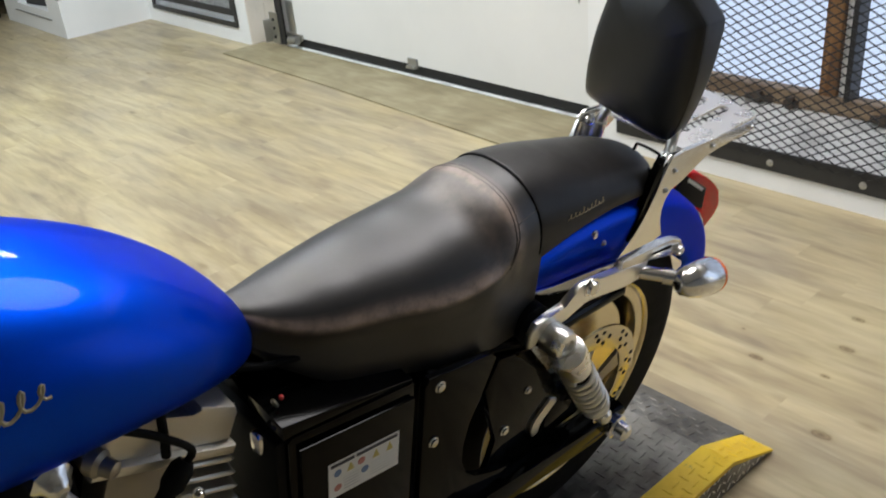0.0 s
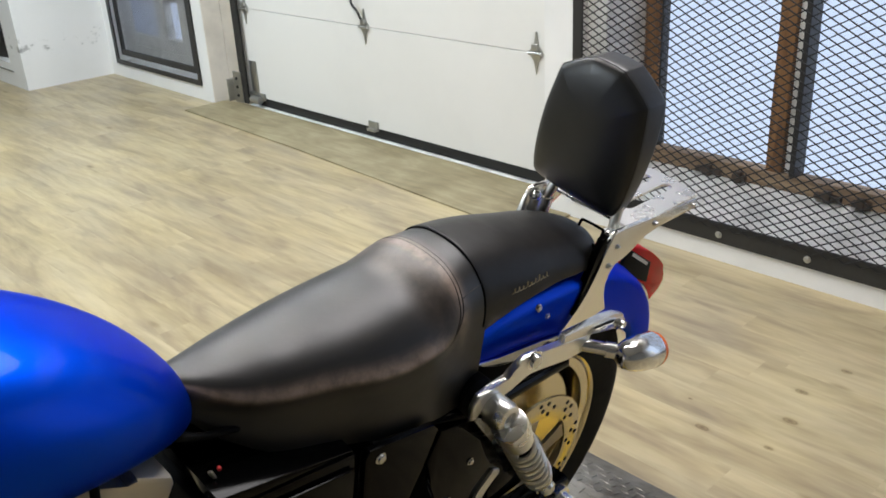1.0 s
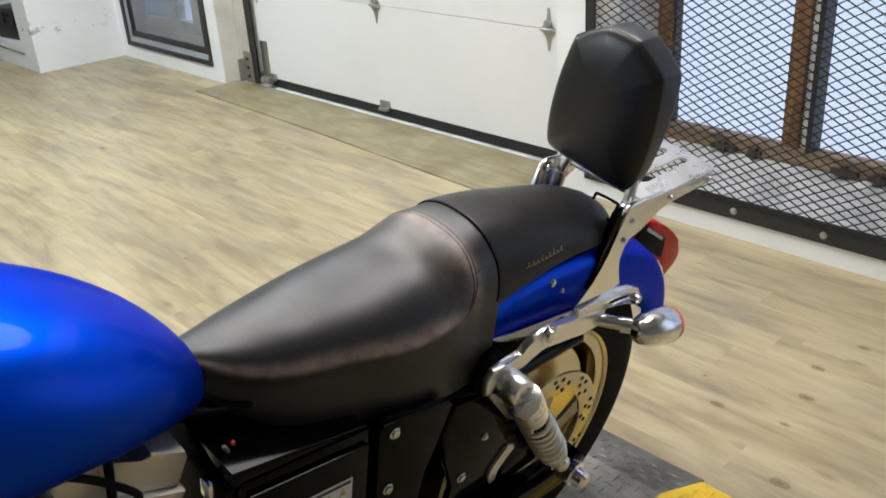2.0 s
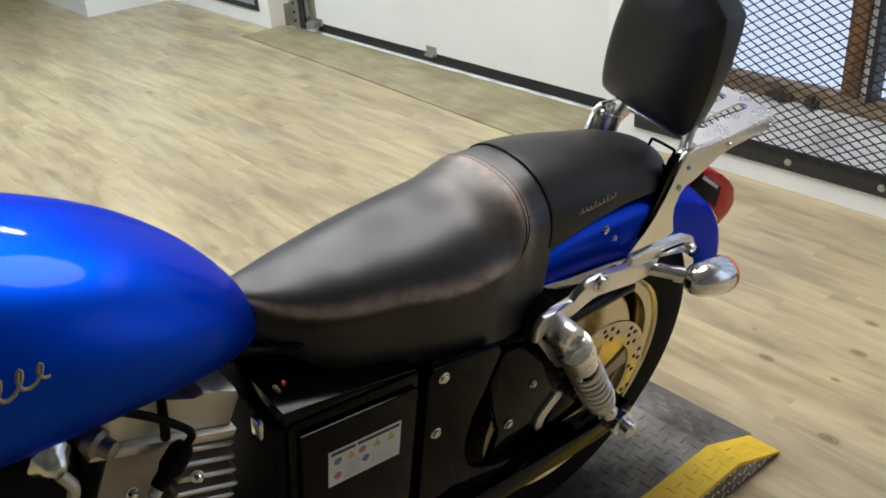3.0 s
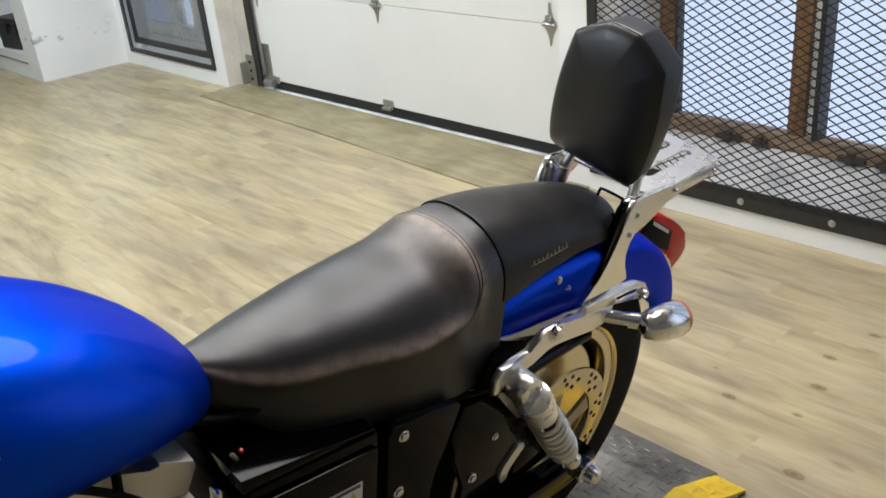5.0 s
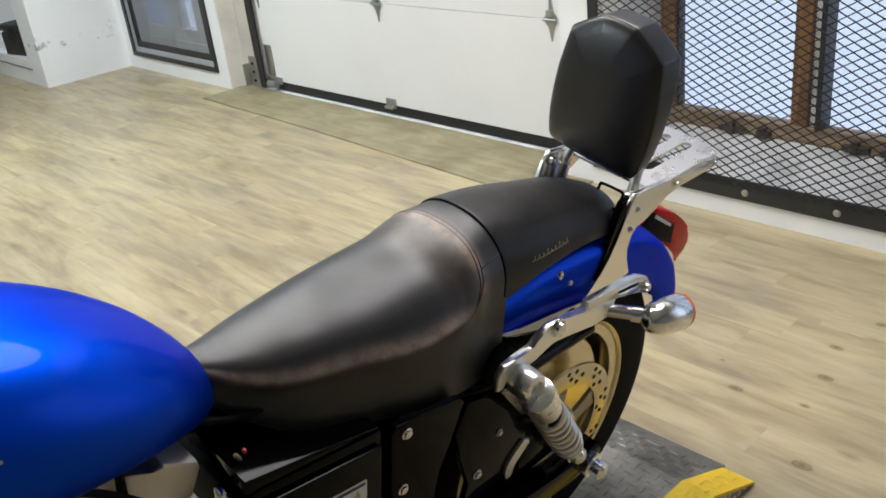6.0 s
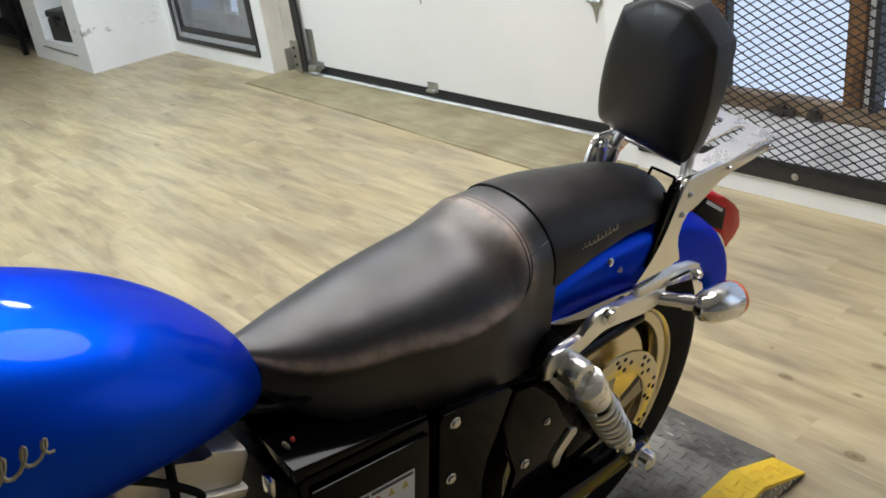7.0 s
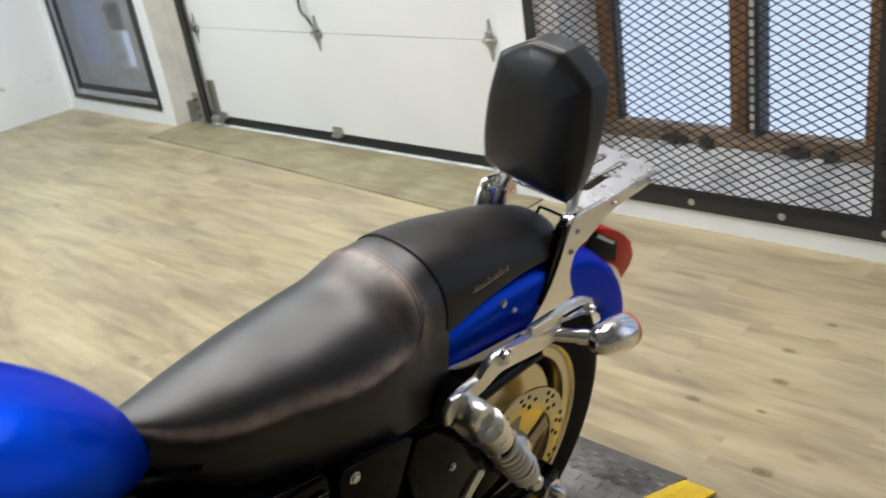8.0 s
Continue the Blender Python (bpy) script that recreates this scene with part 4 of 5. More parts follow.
for k, (x, z, deep) in enumerate(line):
    p, q = line[max(k - 1, 0)], line[min(k + 1, len(line) - 1)]
    up = Vector((-(q[1] - p[1]), 0, q[0] - p[0])).normalized()
    row = []
    for y, d in ((-0.082, -deep - 0.012), (-0.0895, -deep - 0.007), (-0.0935, -deep), (-0.0945, -deep + 0.008), (-0.0945, -0.012), (-0.091, -0.002), (-0.078, 0.007), (-0.055, 0.012), (-0.028, 0.0140), (0, 0.0144),
                 (0.028, 0.0140), (0.055, 0.012), (0.078, 0.007), (0.091, -0.002), (0.0945, -0.012), (0.0945, -deep + 0.008), (0.0935, -deep), (0.0895, -deep - 0.007), (0.082, -deep - 0.012),
                 (0.080, -deep - 0.010), (0.086, -0.014), (0.06, 0.003), (0, 0.007), (-0.06, 0.003), (-0.086, -0.014), (-0.080, -deep - 0.010)):
        row.append((x + up.x * d, y, z + up.z * d))
    rings.append(row)
fender = part("rear_fender", loft(bmesh.new(), rings, closed=True), BLUE, bike, "glossy metallic blue rear fender")
part("fender_bolt", bolt_head(bmesh.new(), (-0.070, -0.0920, 0.695), (0, -1, 0), 0.0055, 0.005), CHROME, fender, "chrome fender bolt")
part("fender_bolt", bolt_head(bmesh.new(), (-0.046, -0.0942, 0.672), (0, -1, 0), 0.0035, 0.004), CHROME, fender, "chrome fender bolt")

for w in (-1, 1):
    bm = plate(bmesh.new(), [(-0.206, 0.664), (-0.158, 0.650), (-0.107, 0.641), (-0.053, 0.631), (0.000, 0.619), (-0.020, 0.612), (-0.054, 0.611), (-0.090, 0.617), (-0.136, 0.627), (-0.183, 0.647)], *sorted((w * 0.089, w * 0.099)), 0.003)
    part("fender_rail", bm, FENDER_RAIL, fender, "dark chrome rail under the fender edge")
    bm = lathe(bmesh.new(), (-0.205, w * 0.086, 0.618), (-0.205, w * 0.122, 0.618), [(0, 0.024), (0.006, 0.030), (0.028, 0.030), (0.035, 0.022)], 24)
    part("shock_boss", bm, FLAT_BLACK, bike, "black shock mounting boss")

# fender struts
UP = [(-0.236, 0.606), (-0.236, 0.630), (-0.226, 0.645), (-0.205, 0.645), (-0.168, 0.642), (-0.160, 0.650), (-0.152, 0.662), (-0.138, 0.667), (-0.092, 0.657), (-0.05, 0.648), (0.02, 0.634)]
DOWN = [(0.014, 0.611), (0.004, 0.606), (-0.033, 0.611), (-0.08, 0.622), (-0.116, 0.634), (-0.130, 0.634), (-0.146, 0.626), (-0.156, 0.619), (-0.175, 0.617), (-0.188, 0.626), (-0.212, 0.630), (-0.223, 0.620), (-0.224, 0.604)]
for side, y0, y1 in (("near", -0.136, -0.124), ("far", 0.124, 0.136)):
    bm = bmesh.new()
    plate(bm, UP + DOWN, y0, y1, 0.004)
    strut = part("fender_strut", bm, SATIN, bike, "chrome fender strut")
    w = -1 if y0 < 0 else 1
    bm = bmesh.new()
    bolt_head(bm, (-0.121, w * 0.136, 0.656), (0, w, 0), 0.011, 0.010)
    part("strut_bolt", bm, CHROME, strut)

# docking bar and side plates of the sissy bar
for w in (-1, 1):
    bm = bmesh.new()
    plate(bm, [(-0.074, 0.668), (-0.074, 0.682), (0.020, 0.671), (0.050, 0.667), (0.074, 0.655), (0.083, 0.640), (0.078, 0.629), (0.067, 0.629), (0.048, 0.641), (0.0, 0.653)], *sorted((w * 0.150, w * 0.1362)), 0.003)
    bar = part("docking_bar", bm, BRUSHED, bike, "chrome docking bar")
    bm = bmesh.new()
    bolt_head(bm, (0.068, w * 0.150, 0.640), (0, w, 0), 0.008, 0.009)
    part("bar_bolt", bm, CHROME, bar)
    # Black inlay draws the dark inside a slot; the bar itself is uncut.
    bm = plate(bmesh.new(), [(0.000, 0.6605), (0.046, 0.6525), (0.050, 0.6545), (0.046, 0.658), (0.000, 0.6655), (-0.004, 0.6635)], *sorted((w * 0.1505, w * 0.149)))
    part("bar_slot_inlay", bm, FLAT_BLACK, bar, "black inlay for the shade in a slot", smooth=False)

PLATE_LINE = [(-0.012, 0.630), (0.008, 0.642), (0.024, 0.656), (0.038, 0.678), (0.052, 0.700), (0.062, 0.730), (0.071, 0.754), (0.080, 0.768), (0.090, 0.772), (0.125, 0.767), (0.193, 0.761), (0.302, 0.757),
              (0.314, 0.752), (0.314, 0.740), (0.300, 0.736), (0.205, 0.738), (0.172, 0.736), (0.150, 0.722), (0.122, 0.711), (0.098, 0.710), (0.087, 0.697), (0.082, 0.676), (0.086, 0.655), (0.104, 0.622), (0.05, 0.618)]
for w, out in ((-1, 0.101), (1, 0.073)):
    bm = bmesh.new()
    plate(bm, PLATE_LINE, *sorted((w * out, w * (out - 0.008))), 0.002)
    side = part("side_plate", bm, BRUSHED, bike, "polished steel sissy bar side plate")
    for x, z in ((0.094, 0.741), (0.083, 0.711), (0.191, 0.749), (0.302, 0.746)):
        part("plate_bolt", bolt_head(bmesh.new(), (x, w * out, z), (0, w, 0), 0.0042, 0.005), CHROME, side)

bm = bmesh.new()
plate(bm, [(0.012, 0.650), (0.036, 0.692), (0.047, 0.735), (0.056, 0.764), (0.068, 0.768), (0.064, 0.730), (0.054, 0.690), (0.030, 0.650)], -0.098, -0.086, 0.002)
part("mount_bracket", bm, GLOSS_BLACK, bike, "black inner mounting bracket")
bm = bmesh.new()
tube(bm, smooth_line([(0.082, -0.030, 0.732), (0.092, -0.030, 0.752), (0.094, -0.034, 0.756), (0.094, -0.068, 0.756), (0.092, -0.072, 0.752), (0.082, -0.072, 0.728)], 3), 0.0024, 8)
box(bm, 0.076, 0.084, -0.076, -0.026, 0.716, 0.734, 0.002)
part("strap_buckle", bm, GLOSS_BLACK, pillion, "black wire strap loop behind the pillion seat")

# luggage rack
def rack_rear(y):
    return 0.312 + 0.012 * (1 - ((y + 0.014) / 0.086) ** 2)


def slot_end(y, mid, x, way):
    return x + way * (max(0.0, 0.009**2 - (y - mid) ** 2)) ** 0.5


bm = bmesh.new()
slots = (-0.054, -0.014, 0.026)
cuts = sorted({-0.100, 0.072} | {m + d for m in slots for d in (-0.009, -0.0065, -0.003, 0.0, 0.003, 0.0065, 0.009)})
for y0, y1 in zip(cuts, cuts[1:]):
    mid = next((m for m in slots if m - 0.0091 < y0 and y1 < m + 0.0091), None)
    pieces = [((0.125, 0.125), (rack_rear(y0), rack_rear(y1)))]
    if mid is not None:
        pieces = [((0.125, 0.125), (slot_end(y0, mid, 0.180, -1), slot_end(y1, mid, 0.180, -1))),
                  ((slot_end(y0, mid, 0.290, 1), slot_end(y1, mid, 0.290, 1)), (rack_rear(y0), rack_rear(y1)))]
    for (a0, a1), (b0, b1) in pieces:
        loft(bm, [[(a0, y0, z), (b0, y0, z), (b1, y1, z), (a1, y1, z)] for z in (0.7585, 0.7625)], closed=True)
part("luggage_rack", bm, SOFT_CHROME, bike, "chrome luggage rack plate with slots", smooth=False)

# uprights and backrest pad
for w, mid in ((-1, 0.0), (1, -0.026)):
    bm = bmesh.new()
    tube(bm, [(0.104, w * 0.082 + mid, 0.715), (0.108, w * 0.078 + mid, 0.755), (0.130, w * 0.068 + mid, 0.80), (0.155, w * 0.06 + mid, 0.86)], 0.0085, 12)
    cyl(bm, (0.103, w * 0.083 + mid, 0.722), (0.107, w * 0.079 + mid, 0.755), 0.0135, segs=18)
    post = part("upright", bm, SATIN, bike, "chrome sissy bar upright")
    bm = bmesh.new()
    bolt_head(bm, (0.094, w * 0.086 + mid, 0.757), (-1, 0, 0.2), 0.007, 0.012)
    part("clamp_bolt", bm, CHROME, post)
pad_outline = [(0.0, -0.113), (0.045, -0.112), (0.070, -0.109), (0.0805, -0.098), (0.087, -0.055), (0.087, 0.0), (0.081, 0.050), (0.077, 0.072), (0.073, 0.079), (0.050, 0.096), (0.030, 0.108), (0.022, 0.111), (0.0, 0.112)]
outline = pad_outline + [(-y, z) for y, z in reversed(pad_outline[1:-1])]
outline = [tuple(q) for q in smooth_line(outline + [outline[0]], 4)][:-1]
rings = []
for d, s in ((-0.0175, 0.15), (-0.0165, 0.35), (-0.0140, 0.55), (-0.0100, 0.74), (-0.0060, 0.87), (-0.0025, 0.942), (0.0002, 0.970), (0.003, 0.988), (0.006, 0.998), (0.010, 1.0), (0.046, 1.0), (0.051, 0.99), (0.054, 0.96)):
    rings.append([(d * (1 if d < 0.01 else 0.52 + 0.48 * min(1, (z + 0.113) / 0.17)), y * 1.04 * s, z * (1 - (1 - s) * 0.8)) for y, z in outline])
padm = pose(0.110, 0, 0.886, 4.5, 1.5, 0)
pad = part("backrest_pad", loft(bmesh.new(), rings, closed=True), PAD_SKIN, bike, "black vinyl backrest pad", m=padm)
part("welt", tube(bmesh.new(), rings[7] + rings[7][:2], 0.0010, 6), PAD_SKIN, pad, "stitched welt round the pad")

# tail light
bm = plate(bmesh.new(), [(0.262, 0.596), (0.266, 0.622), (0.278, 0.637), (0.299, 0.631), (0.336, 0.606), (0.372, 0.578), (0.398, 0.552), (0.414, 0.530), (0.419, 0.511), (0.410, 0.493), (0.382, 0.475), (0.362, 0.505), (0.344, 0.533), (0.282, 0.575)], -0.034, 0.034, 0.008, 3)
tail = part("tail_light", bm, RED, bike, "red tail light lens")
bm = plate(bmesh.new(), [(0.237, 0.607), (0.284, 0.572), (0.344, 0.531), (0.367, 0.502), (0.382, 0.474), (0.367, 0.472), (0.334, 0.503), (0.277, 0.550)], -0.0355, 0.0355, 0.004)
part("lamp_base", bm, CHROME, tail, "chrome lamp base")
bm = plate(bmesh.new(), [(0.258, 0.640), (0.341, 0.582), (0.345, 0.536), (0.280, 0.575), (0.236, 0.615)], -0.0372, -0.030, 0.002)
part("lamp_window", bm, FLAT_BLACK, tail, "black side window")
bm = plate(bmesh.new(), [(0.265, 0.625), (0.268, 0.631), (0.329, 0.587), (0.326, 0.582)], -0.0380, -0.0373)
part("lamp_mark", bm, WHITE_PAPER, tail, "pale printed bar", smooth=False)

# turn signals
for w in (-1, 1):
    bm = bmesh.new()
    a, b = Vector((0.028, w * 0.186, 0.616)), Vector((0.118, w * 0.196, 0.598))
    lathe(bm, a, b, [(0, 0.007), (0.003, 0.0135), (0.011, 0.0200), (0.024, 0.0250), (0.045, 0.0285), (0.074, 0.0290), (0.079, 0.0268)], 32)
    signal = part("turn_signal", bm, CHROME, bike, "chrome bullet turn signal")
    bm = bmesh.new()
    lathe(bm, b + (a - b).normalized() * 0.018, b, [(0, 0.0262), (0.004, 0.0280), (0.010, 0.0268), (0.017, 0.020), (0.020, 0.009)], 32)
    part("signal_lens", bm, AMBER, signal, "amber lens")
    bm = bmesh.new()
    cyl(bm, (0.004, w * 0.126, 0.616), (0.044, w * 0.172, 0.612), 0.0105, segs=18)
    cyl(bm, (0.030, w * 0.157, 0.613), (0.040, w * 0.168, 0.612), 0.0125, segs=18)
    cyl(bm, (0.000, w * 0.121, 0.616), (0.006, w * 0.128, 0.616), 0.0140, segs=18)
    part("stem", bm, CHROME, signal)

# shock absorbers
for w, lat in ((-1, 0.162), (1, 0.140)):
    top, bot = Vector((-0.196, w * lat, 0.607)), Vector((-0.056, w * (lat - 0.008), 0.382))
    way = (bot - top).normalized()
    L = (bot - top).length
    bm = bmesh.new()
    lathe(bm, top + way * 0.012, bot, [(0, 0.018), (0.003, 0.026), (0.024, 0.0270), (0.029, 0.0270), (0.031, 0.0240), (0.060, 0.0240), (0.064, 0.011), (L - 0.058, 0.011), (L - 0.054, 0.0240), (L - 0.048, 0.0235), (L - 0.044, 0.0135), (L - 0.012, 0.012)], 28)
    shock = part("shock_absorber", bm, SOFT_CHROME, bike, "chrome rear shock absorber")
    # Black tube over the chrome rod puts the coils' dark gaps into colour.
    part("damper", lathe(bmesh.new(), top + way * 0.075, bot, [(0, 0.0150), (L - 0.14, 0.0150)], 20), FLAT_BLACK, shock, "damper tube, black for the dark gaps between coils")
    u = way.orthogonal().normalized()
    v = way.cross(u)
    line = []
    for k in range(7 * 18 + 1):
        a = 2 * math.pi * k / 18
        line.append(top + way * (0.080 + (L - 0.080 - 0.052) * k / (7 * 18)) + (u * math.cos(a) + v * math.sin(a)) * 0.0218)
    part("spring", tube(bmesh.new(), line, 0.0044, 8), SPRING_STEEL, shock, "bright coil spring")
    bm = bmesh.new()
    lathe(bm, Vector((-0.197, w * (lat - 0.036), 0.611)), Vector((-0.197, w * 0.3, 0.611)), [(0, 0.020), (0.004, 0.0225), (0.034, 0.0225), (0.041, 0.020), (0.043, 0.012), (0.038, 0.010), (0.038, 0.007)], 28)
    part("top_cap", bm, SOFT_CHROME, shock, "chrome mounting cap")
    bm = bmesh.new()
    lathe(bm, Vector((-0.056, w * (lat - 0.026), 0.382)), Vector((-0.056, w * 0.3, 0.382)), [(0, 0.018), (0.022, 0.018), (0.024, 0.015), (0.034, 0.013), (0.038, 0.008)], 16)
    part("lower_bolt", bm, CHROME, shock)

# battery box, guards and frame
bm = bmesh.new()
plate(bm, [(-0.612, 0.38), (-0.612, 0.690), (-0.606, 0.696), (-0.436, 0.668), (-0.430, 0.660), (-0.430, 0.36)], -0.128, 0.08, 0.006)
case = part("battery_box", bm, GLOSS_BLACK, bike, "gloss black battery box")
bm = bmesh.new()
plate(bm, [(-0.616, 0.6965), (-0.616, 0.717), (-0.436, 0.673), (-0.436, 0.6685)], -0.126, -0.06, 0.003)
part("box_lid", bm, GLOSS_BLACK, case)
bm = bmesh.new()
plate(bm, [(-0.602, 0.400), (-0.602, 0.680), (-0.440, 0.652), (-0.440, 0.375)], -0.136, -0.1285, 0.003)
part("box_cover", bm, GLOSS_BLACK, case)
bm = bmesh.new()
plate(bm, [(-0.568, 0.574), (-0.568, 0.632), (-0.465, 0.616), (-0.465, 0.558)], -0.1372, -0.1362)
sticker = part("warning_label", bm, WHITE_PAPER, case, "white warning label with small coloured signs", smooth=False)
def on_label(u, v):
    return (-0.568 + 0.103 * u, 0.574 + 0.058 * v - 0.016 * u)
def label_bar(u0, u1, v0, v1, mat, name):
    b = bmesh.new()
    plate(b, [on_label(u0, v0), on_label(u0, v1), on_label(u1, v1), on_label(u1, v0)], -0.1378, -0.1373)
    part(name, b, mat, sticker, smooth=False)
label_bar(0.03, 0.35, 0.88, 0.96, INK, "heading_bar")
label_bar(0.38, 0.97, 0.88, 0.96, INK, "heading_bar")
for u, mat in ((0.30, INK_YELLOW), (0.66, INK_YELLOW), (0.86, INK_YELLOW)):
    b = bmesh.new()
    plate(b, [on_label(u - 0.05, 0.60), on_label(u, 0.82), on_label(u + 0.05, 0.60)], -0.1378, -0.1373)
    part("warning_sign", b, mat, sticker, smooth=False)
for u, v, mat in ((0.12, 0.68, INK_BLUE), (0.50, 0.40, INK_BLUE), (0.12, 0.26, INK_RED), (0.45, 0.70, INK_RED)):
    b = bmesh.new()
    plate(b, [(on_label(u, v)[0] + 0.0052 * math.cos(a), on_label(u, v)[1] + 0.0052 * math.sin(a)) for a in [k * math.pi / 8 for k in range(16)]], -0.1378, -0.1373)
    part("round_sign", b, mat, sticker, smooth=False)
for k in range(5):
    label_bar(0.58, 0.95, 0.12 + 0.085 * k, 0.15 + 0.085 * k, LEDGE, "text_bar")
    label_bar(0.20, 0.42, 0.12 + 0.085 * k, 0.15 + 0.085 * k, LEDGE, "text_bar")

bm = bmesh.new()
plate(bm, [(-0.422, 0.28), (-0.425, 0.655), (-0.418, 0.667), (-0.310, 0.645), (-0.300, 0.632), (-0.325, 0.575), (-0.345, 0.540), (-0.352, 0.500), (-0.351, 0.470), (-0.340, 0.438), (-0.320, 0.415), (-0.285, 0.400), (-0.240, 0.380), (-0.285, 0.375), (-0.315, 0.28)], -0.136, -0.124, 0.004)
guard = part("belt_guard", bm, GLOSS_BLACK, bike, "gloss black side guard")
bm = bmesh.new()
plate(bm, [(-0.286, 0.375), (-0.272, 0.400), (-0.262, 0.442), (-0.284, 0.500), (-0.300, 0.560), (-0.280, 0.605), (-0.215, 0.590), (-0.165, 0.515), (-0.120, 0.440), (-0.105, 0.385), (-0.12, 0.355), (-0.20, 0.365)], -0.123, -0.113, 0.003)
part("inner_guard", bm, GLOSS_BLACK, guard, "black inner wheel guard")
part("guard_bolt", bolt_head(bmesh.new(), (-0.209, -0.123, 0.506), (0, -1, 0), 0.0045, 0.005), CHROME, guard)
for x, y, z in ((-0.402, -0.136, 0.647), (-0.406, -0.136, 0.553), (-0.249, -0.123, 0.451)):
    part("guard_bolt", bolt_head(bmesh.new(), (x, y, z), (0, -1, 0), 0.0060, 0.006), CHROME, guard, "bright bolt")
bm = bmesh.new()
line = smooth_line([(-0.181, 0.401), (-0.177, 0.419), (-0.161, 0.435), (-0.145, 0.448)], 6)
wide = [(x - 0.008, z + 0.006) for x, z in line] + [(-0.139, 0.447)] + [(x + 0.008, z - 0.007) for x, z in reversed(line)] + [(-0.183, 0.393)]
plate(bm, wide, -0.1275, -0.1225, 0.002)
part("guard_slot", bm, SATIN, guard, "bright bean-shaped plate")
bm = bmesh.new()
tube(bm, smooth_line([(-0.62, 0.01, 0.735), (-0.5, 0.0, 0.70), (-0.36, 0.0, 0.60), (-0.30, 0, 0.45), (-0.36, 0, 0.28)]), 0.019, 12)
for w in (-1, 1):
    tube(bm, smooth_line([(-0.62, w * 0.030, 0.735), (-0.52, w * 0.045, 0.690), (-0.36, w * 0.075, 0.620), (-0.20, w * 0.108, 0.590), (0.0, w * 0.108, 0.575)]), 0.013, 12)
    tube(bm, smooth_line([(-0.42, w * 0.10, 0.64), (-0.43, w * 0.11, 0.5), (-0.46, w * 0.11, 0.30), (-0.60, w * 0.11, 0.17), (-0.95, w * 0.12, 0.16)]), 0.015, 12)
tube(bm, smooth_line([(-1.15, 0, 0.86), (-0.9, 0, 0.79), (-0.66, 0, 0.735), (-0.6, 0, 0.72)]), 0.019, 12)
part("frame", bm, GLOSS_BLACK, bike, "black tubular steel frame")
# Added black block: keeps bright floor out of the gap beside the battery box.
part("gap_block", boxes((-0.50, -0.36, -0.098, 0.098, 0.18, 0.60), bevel=0.006), FLAT_BLACK, bike, "added black block that hides the floor behind the gap")

# engine: the rear cylinder leans back, the front one forward
def in_head(p, origin, tilt):
    """A point of a cylinder's own frame (along, side, up) in the motorcycle's."""
    c, s = math.cos(radians(tilt)), math.sin(radians(tilt))
    return (origin[0] + p[0] * c + p[2] * s, p[1], origin[1] - p[0] * s + p[2] * c)


def tilted(bm, origin, tilt):
    for v in bm.verts:
        v.co = Vector(in_head(v.co, origin, tilt))
    return bm


def head(origin, tilt, name, skin=CAST):
    bm = plate(bmesh.new(), [(-0.085, -0.050), (-0.085, -0.004), (-0.076, 0.002), (-0.032, 0.002), (-0.029, -0.010), (0.010, -0.013), (0.014, 0.000), (0.058, -0.006), (0.064, -0.014), (0.066, -0.050)], -0.080, 0.080, 0.004)
    top = part(name, tilted(bm, origin, tilt), skin, bike, "cast alloy rocker box, the front one flat black for shade")
    bm = plate(bmesh.new(), [(-0.090, -0.062), (-0.090, -0.050), (0.070, -0.050), (0.070, -0.062)], -0.088, 0.088, 0.003)
    part("rocker_gasket", tilted(bm, origin, tilt), skin, top)
    for k in range(12):
        z = -0.074 - k * 0.0150
        grow = 0.014 * min(k, 3) / 3
        fore = 0.014 if k < 5 else -0.082 - grow
        bm = plate(bmesh.new(), [(fore, z), (fore, z + 0.0065), (0.070 + grow, z + 0.0065), (0.076 + grow, z + 0.003), (0.070 + grow, z)], -0.086 - grow, 0.09, 0.0018, 1)
        part("cooling_fin", tilted(bm, origin, tilt), skin, top)
    bm = plate(bmesh.new(), [(-0.060, -0.140), (-0.066, -0.064), (0.008, -0.064), (0.012, -0.100), (0.002, -0.140)], -0.078, 0.08, 0.006)
    part("plug_recess", tilted(bm, origin, tilt), DARK_CAST, top, "cast recess round the spark plug")
    # Flat black here draws the dark behind and between the fins.
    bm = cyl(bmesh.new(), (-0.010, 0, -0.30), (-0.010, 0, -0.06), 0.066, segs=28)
    part("barrel", tilted(bm, origin, tilt), FLAT_BLACK, top, "cylinder barrel, flat black for the dark between fins")
    return top


head((-0.690, 0.758), 25, "rocker_box")
# The front head's flat black holds the darkness under the tank.
head((-0.985, 0.752), -20, "shaded_front_rocker_box", FLAT_BLACK)
# Added block: hides the lit floor that would show under the tank.
part("under_tank_block", box(bmesh.new(), -1.08, -0.80, -0.078, 0.09, 0.36, 0.775, 0.03, 4), FLAT_BLACK, bike, "added black block that fills the dark under the tank")
bm = bmesh.new()
box(bm, -1.02, -0.45, -0.12, 0.12, 0.16, 0.40, 0.04, 4)
part("crankcase", bm, GLOSS_BLACK, bike, "black crankcase")
bm = bmesh.new()
lathe(bm, (-0.836, -0.095, 0.800), (-0.832, -0.135, 0.796), [(0, 0.012), (0.006, 0.019), (0.020, 0.0195), (0.026, 0.013), (0.032, 0.011), (0.036, 0.006)], 8)
box(bm, -0.850, -0.818, -0.112, -0.100, 0.800, 0.815, 0.004)
tap = part("fuel_tap", bm, BRUSHED, bike, "bright fuel tap")
bm = bmesh.new()
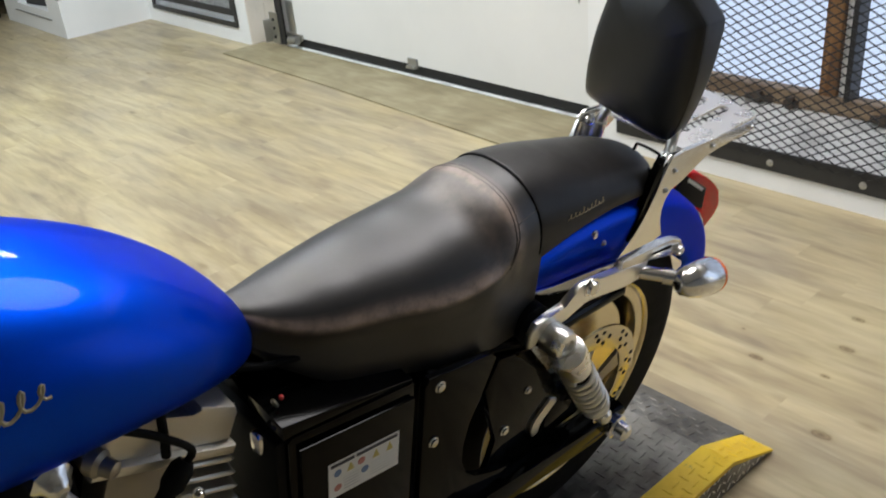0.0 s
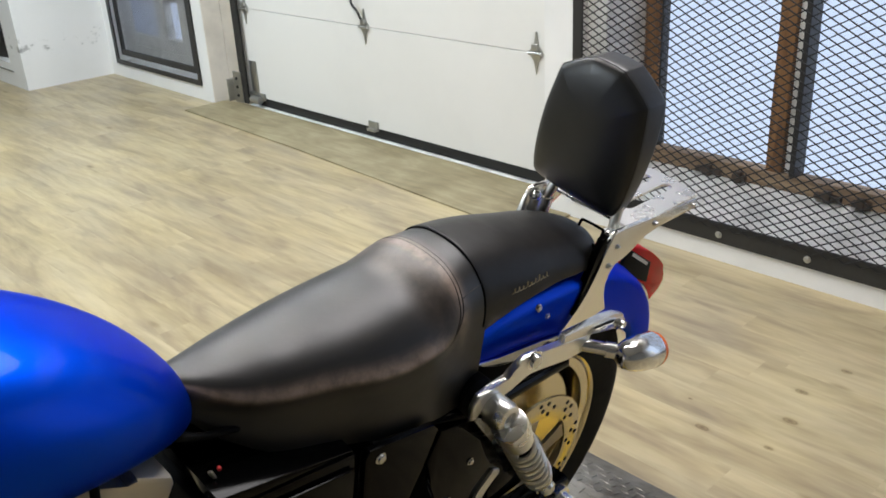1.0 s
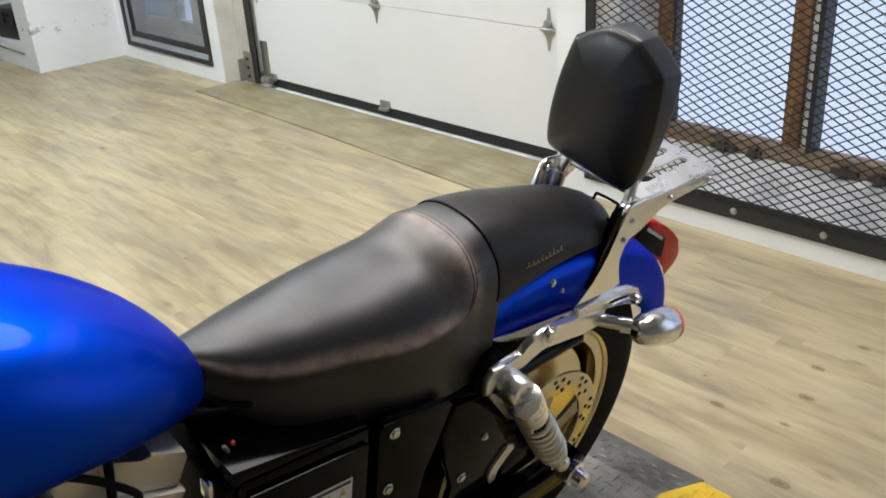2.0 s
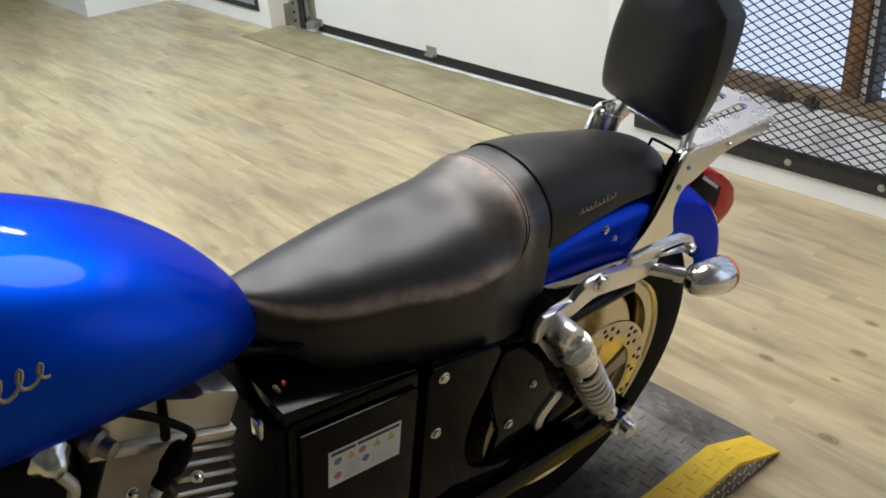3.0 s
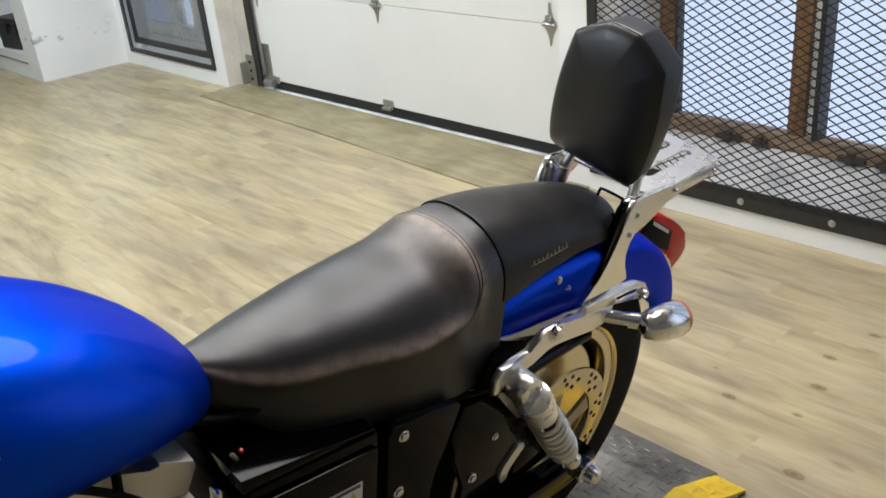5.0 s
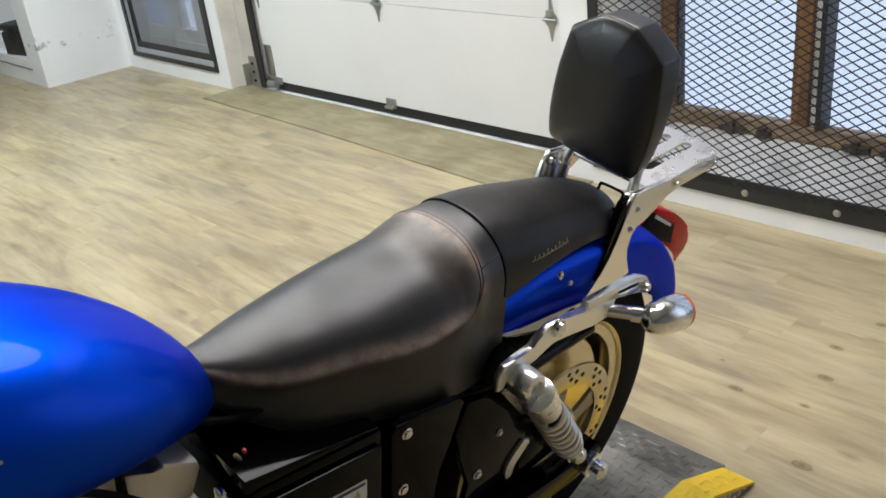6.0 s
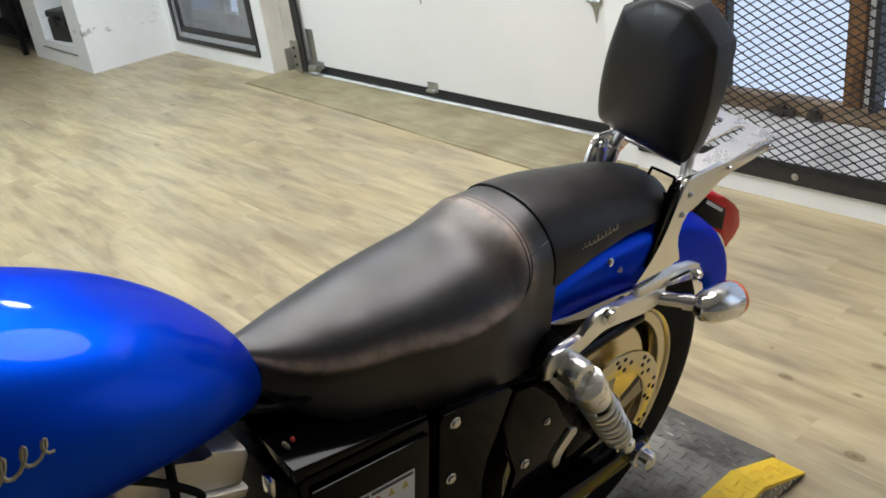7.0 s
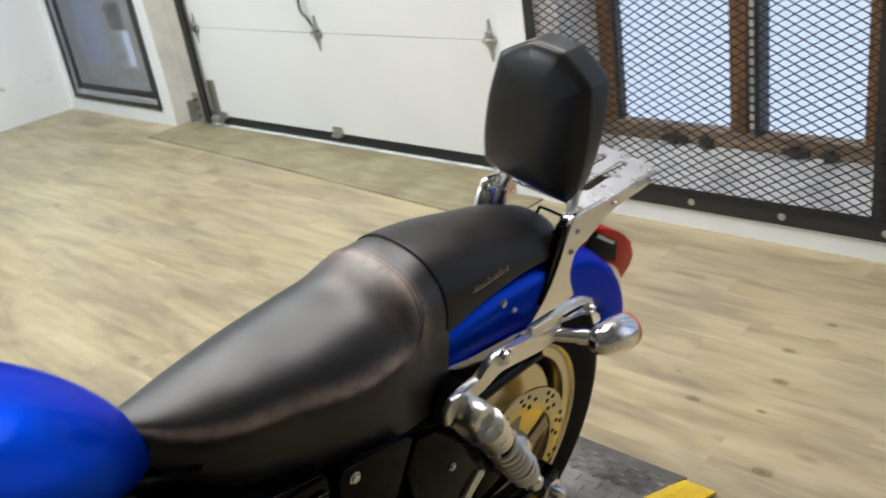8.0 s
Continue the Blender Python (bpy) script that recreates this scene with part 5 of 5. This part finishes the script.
tube(bm, smooth_line([(-0.832, -0.128, 0.790), (-0.826, -0.134, 0.776), (-0.828, -0.130, 0.758)]), 0.0055, 8)
part("tap_lever", bm, CAST, tap)
bm = bmesh.new()
tube(bm, smooth_line([(-0.800, -0.095, 0.822), (-0.776, -0.104, 0.810), (-0.748, -0.105, 0.786), (-0.727, -0.106, 0.764), (-0.709, -0.108, 0.742), (-0.708, -0.108, 0.730), (-0.718, -0.106, 0.718)]), 0.0042, 10)
tube(bm, smooth_line([(-0.724, -0.092, 0.795), (-0.727, -0.098, 0.775), (-0.728, -0.100, 0.755), (-0.729, -0.100, 0.738)]), 0.0050, 8)
part("cable", bm, FLAT_BLACK, bike, "black ignition cable")
bm = bmesh.new()
lathe(bm, (-0.712, -0.104, 0.722), (-0.750, -0.112, 0.690), [(0, 0.008), (0.008, 0.0125), (0.026, 0.0125), (0.034, 0.009), (0.048, 0.0085)], 16)
boot = part("plug_boot", bm, FLAT_BLACK, bike, "black rubber plug boot")
bm = bmesh.new()
cyl(bm, (-0.745, -0.111, 0.694), (-0.755, -0.1135, 0.685), 0.0065, segs=12)
part("plug_tip", bm, SATIN, boot, "bright spark plug nut")
bm = bmesh.new()
lathe(bm, (-0.790, -0.080, 0.760), (-0.777, -0.106, 0.757), [(0, 0.014), (0.010, 0.014), (0.014, 0.010), (0.026, 0.009), (0.028, 0.005)], 18)
part("hose", bm, DARK_CAST, bike, "dark metal hose fitting")
for x, z, r in ((-0.770, 0.690, 0.0048), (-0.704, 0.664, 0.0048)):
    part("engine_bolt", bolt_head(bmesh.new(), (x, -0.100, z), (0, -1, 0.3), r, 0.010), BRUSHED, bike, "bright engine bolt")
bm = bmesh.new()
tube(bm, smooth_line([(-0.64, -0.05, 0.760), (-0.59, -0.06, 0.740), (-0.53, -0.065, 0.725), (-0.47, -0.07, 0.70)]), 0.0045, 8)
# Added flat black board covers the battery box front, which mirrored the floor.
box(bm, -0.624, -0.609, -0.122, 0.02, 0.36, 0.690, 0.004)
part("wiring", bm, FLAT_BLACK, bike, "black wiring loom with an added board that hides a reflection")
bm = bmesh.new()
box(bm, -0.5970, -0.5930, -0.097, -0.092, 0.7210, 0.7255, 0.0010)
part("wire_tag", bm, TAG_RED, bike, "small red wire connector")
part("wire_pin", lathe(bmesh.new(), (-0.606, -0.094, 0.725), (-0.600, -0.094, 0.712), [(0, 0.0018), (0.002, 0.0026), (0.011, 0.0026), (0.014, 0.0018)], 12), GOLD, bike, "brass wire pin")
bm = bmesh.new()
box(bm, -0.632, -0.620, -0.104, -0.085, 0.664, 0.690, 0.004)
part("terminal", bm, CHROME, bike, "bright metal terminal")
# stand
bm = bmesh.new()
tube(bm, [(-0.72, -0.13, 0.20), (-0.66, -0.22, 0.08), (-0.62, -0.29, -0.030)], 0.012, 10)
part("side_stand", bm, GLOSS_BLACK, bike, "black side stand")


# ---- floor planks, last ----
PW, PL, GAP = 0.12, 0.92, 0.0001
data = {}


def plank_mesh(length):
    key = round(length, 3)
    if key not in data:
        b = bmesh.new()
        w, l, e = PW - GAP, length - GAP, 0.0001
        lo = [b.verts.new(q) for q in ((0, 0, -0.004), (w, 0, -0.004), (w, l, -0.004), (0, l, -0.004))]
        mid = [b.verts.new(q) for q in ((0, 0, -e), (w, 0, -e), (w, l, -e), (0, l, -e))]
        hi = [b.verts.new(q) for q in ((e, e, 0), (w - e, e, 0), (w - e, l - e, 0), (e, l - e, 0))]
        for p, q in ((lo, mid), (mid, hi)):
            for k in range(4):
                b.faces.new((p[k], p[(k + 1) % 4], q[(k + 1) % 4], q[k]))
        b.faces.new(hi)
        data[key] = finish("plank", b, FLOOR)
    return data[key]


floor = tagged(new("floor"), "pale oak vinyl plank floor with grey streaks and knots", "floor", kind="structure")
rest_v, rest_f = [], []
rnd = random.Random(11)
cols = int((3.0 + 2.95) / PW)
X0 = 1.510 - PW * 38
JOINTS = {38: 0.795, 41: 1.040}
count = 0
for i in range(cols + 2):
    x = X0 + i * PW
    if x < -3.0 or x > 2.86:
        continue
    y = -2.5 - rnd.uniform(0, PL)
    if i in JOINTS:
        y = JOINTS[i] - 4 * PL
    while y < 8.98:
        a, b = max(y, -2.5), min(y + PL, 8.98)
        if b - a > 0.03:
            if x > 0.35 and b > 0.3 and count < 300:
                ob = new("plank", plank_mesh(b - a))
                ob.parent = floor
                ob.location = (x, a, 0)
                count += 1
            else:
                n0 = len(rest_v)
                rest_v += [(x, a, 0), (x + PW - GAP, a, 0), (x + PW - GAP, b - GAP, 0), (x, b - GAP, 0), (x, a, -0.004), (x + PW - GAP, a, -0.004), (x + PW - GAP, b - GAP, -0.004), (x, b - GAP, -0.004)]
                rest_f += [tuple(n0 + k for k in q) for q in ((0, 1, 2, 3), (0, 4, 5, 1), (1, 5, 6, 2), (2, 6, 7, 3), (3, 7, 4, 0))]
        y += PL
me = bpy.data.meshes.new("plank_field")
me.from_pydata(rest_v, [], rest_f)
me.materials.append(FLOOR)
field = new("plank_field", me)
field.parent = floor
tagged(field, kind="stuff")
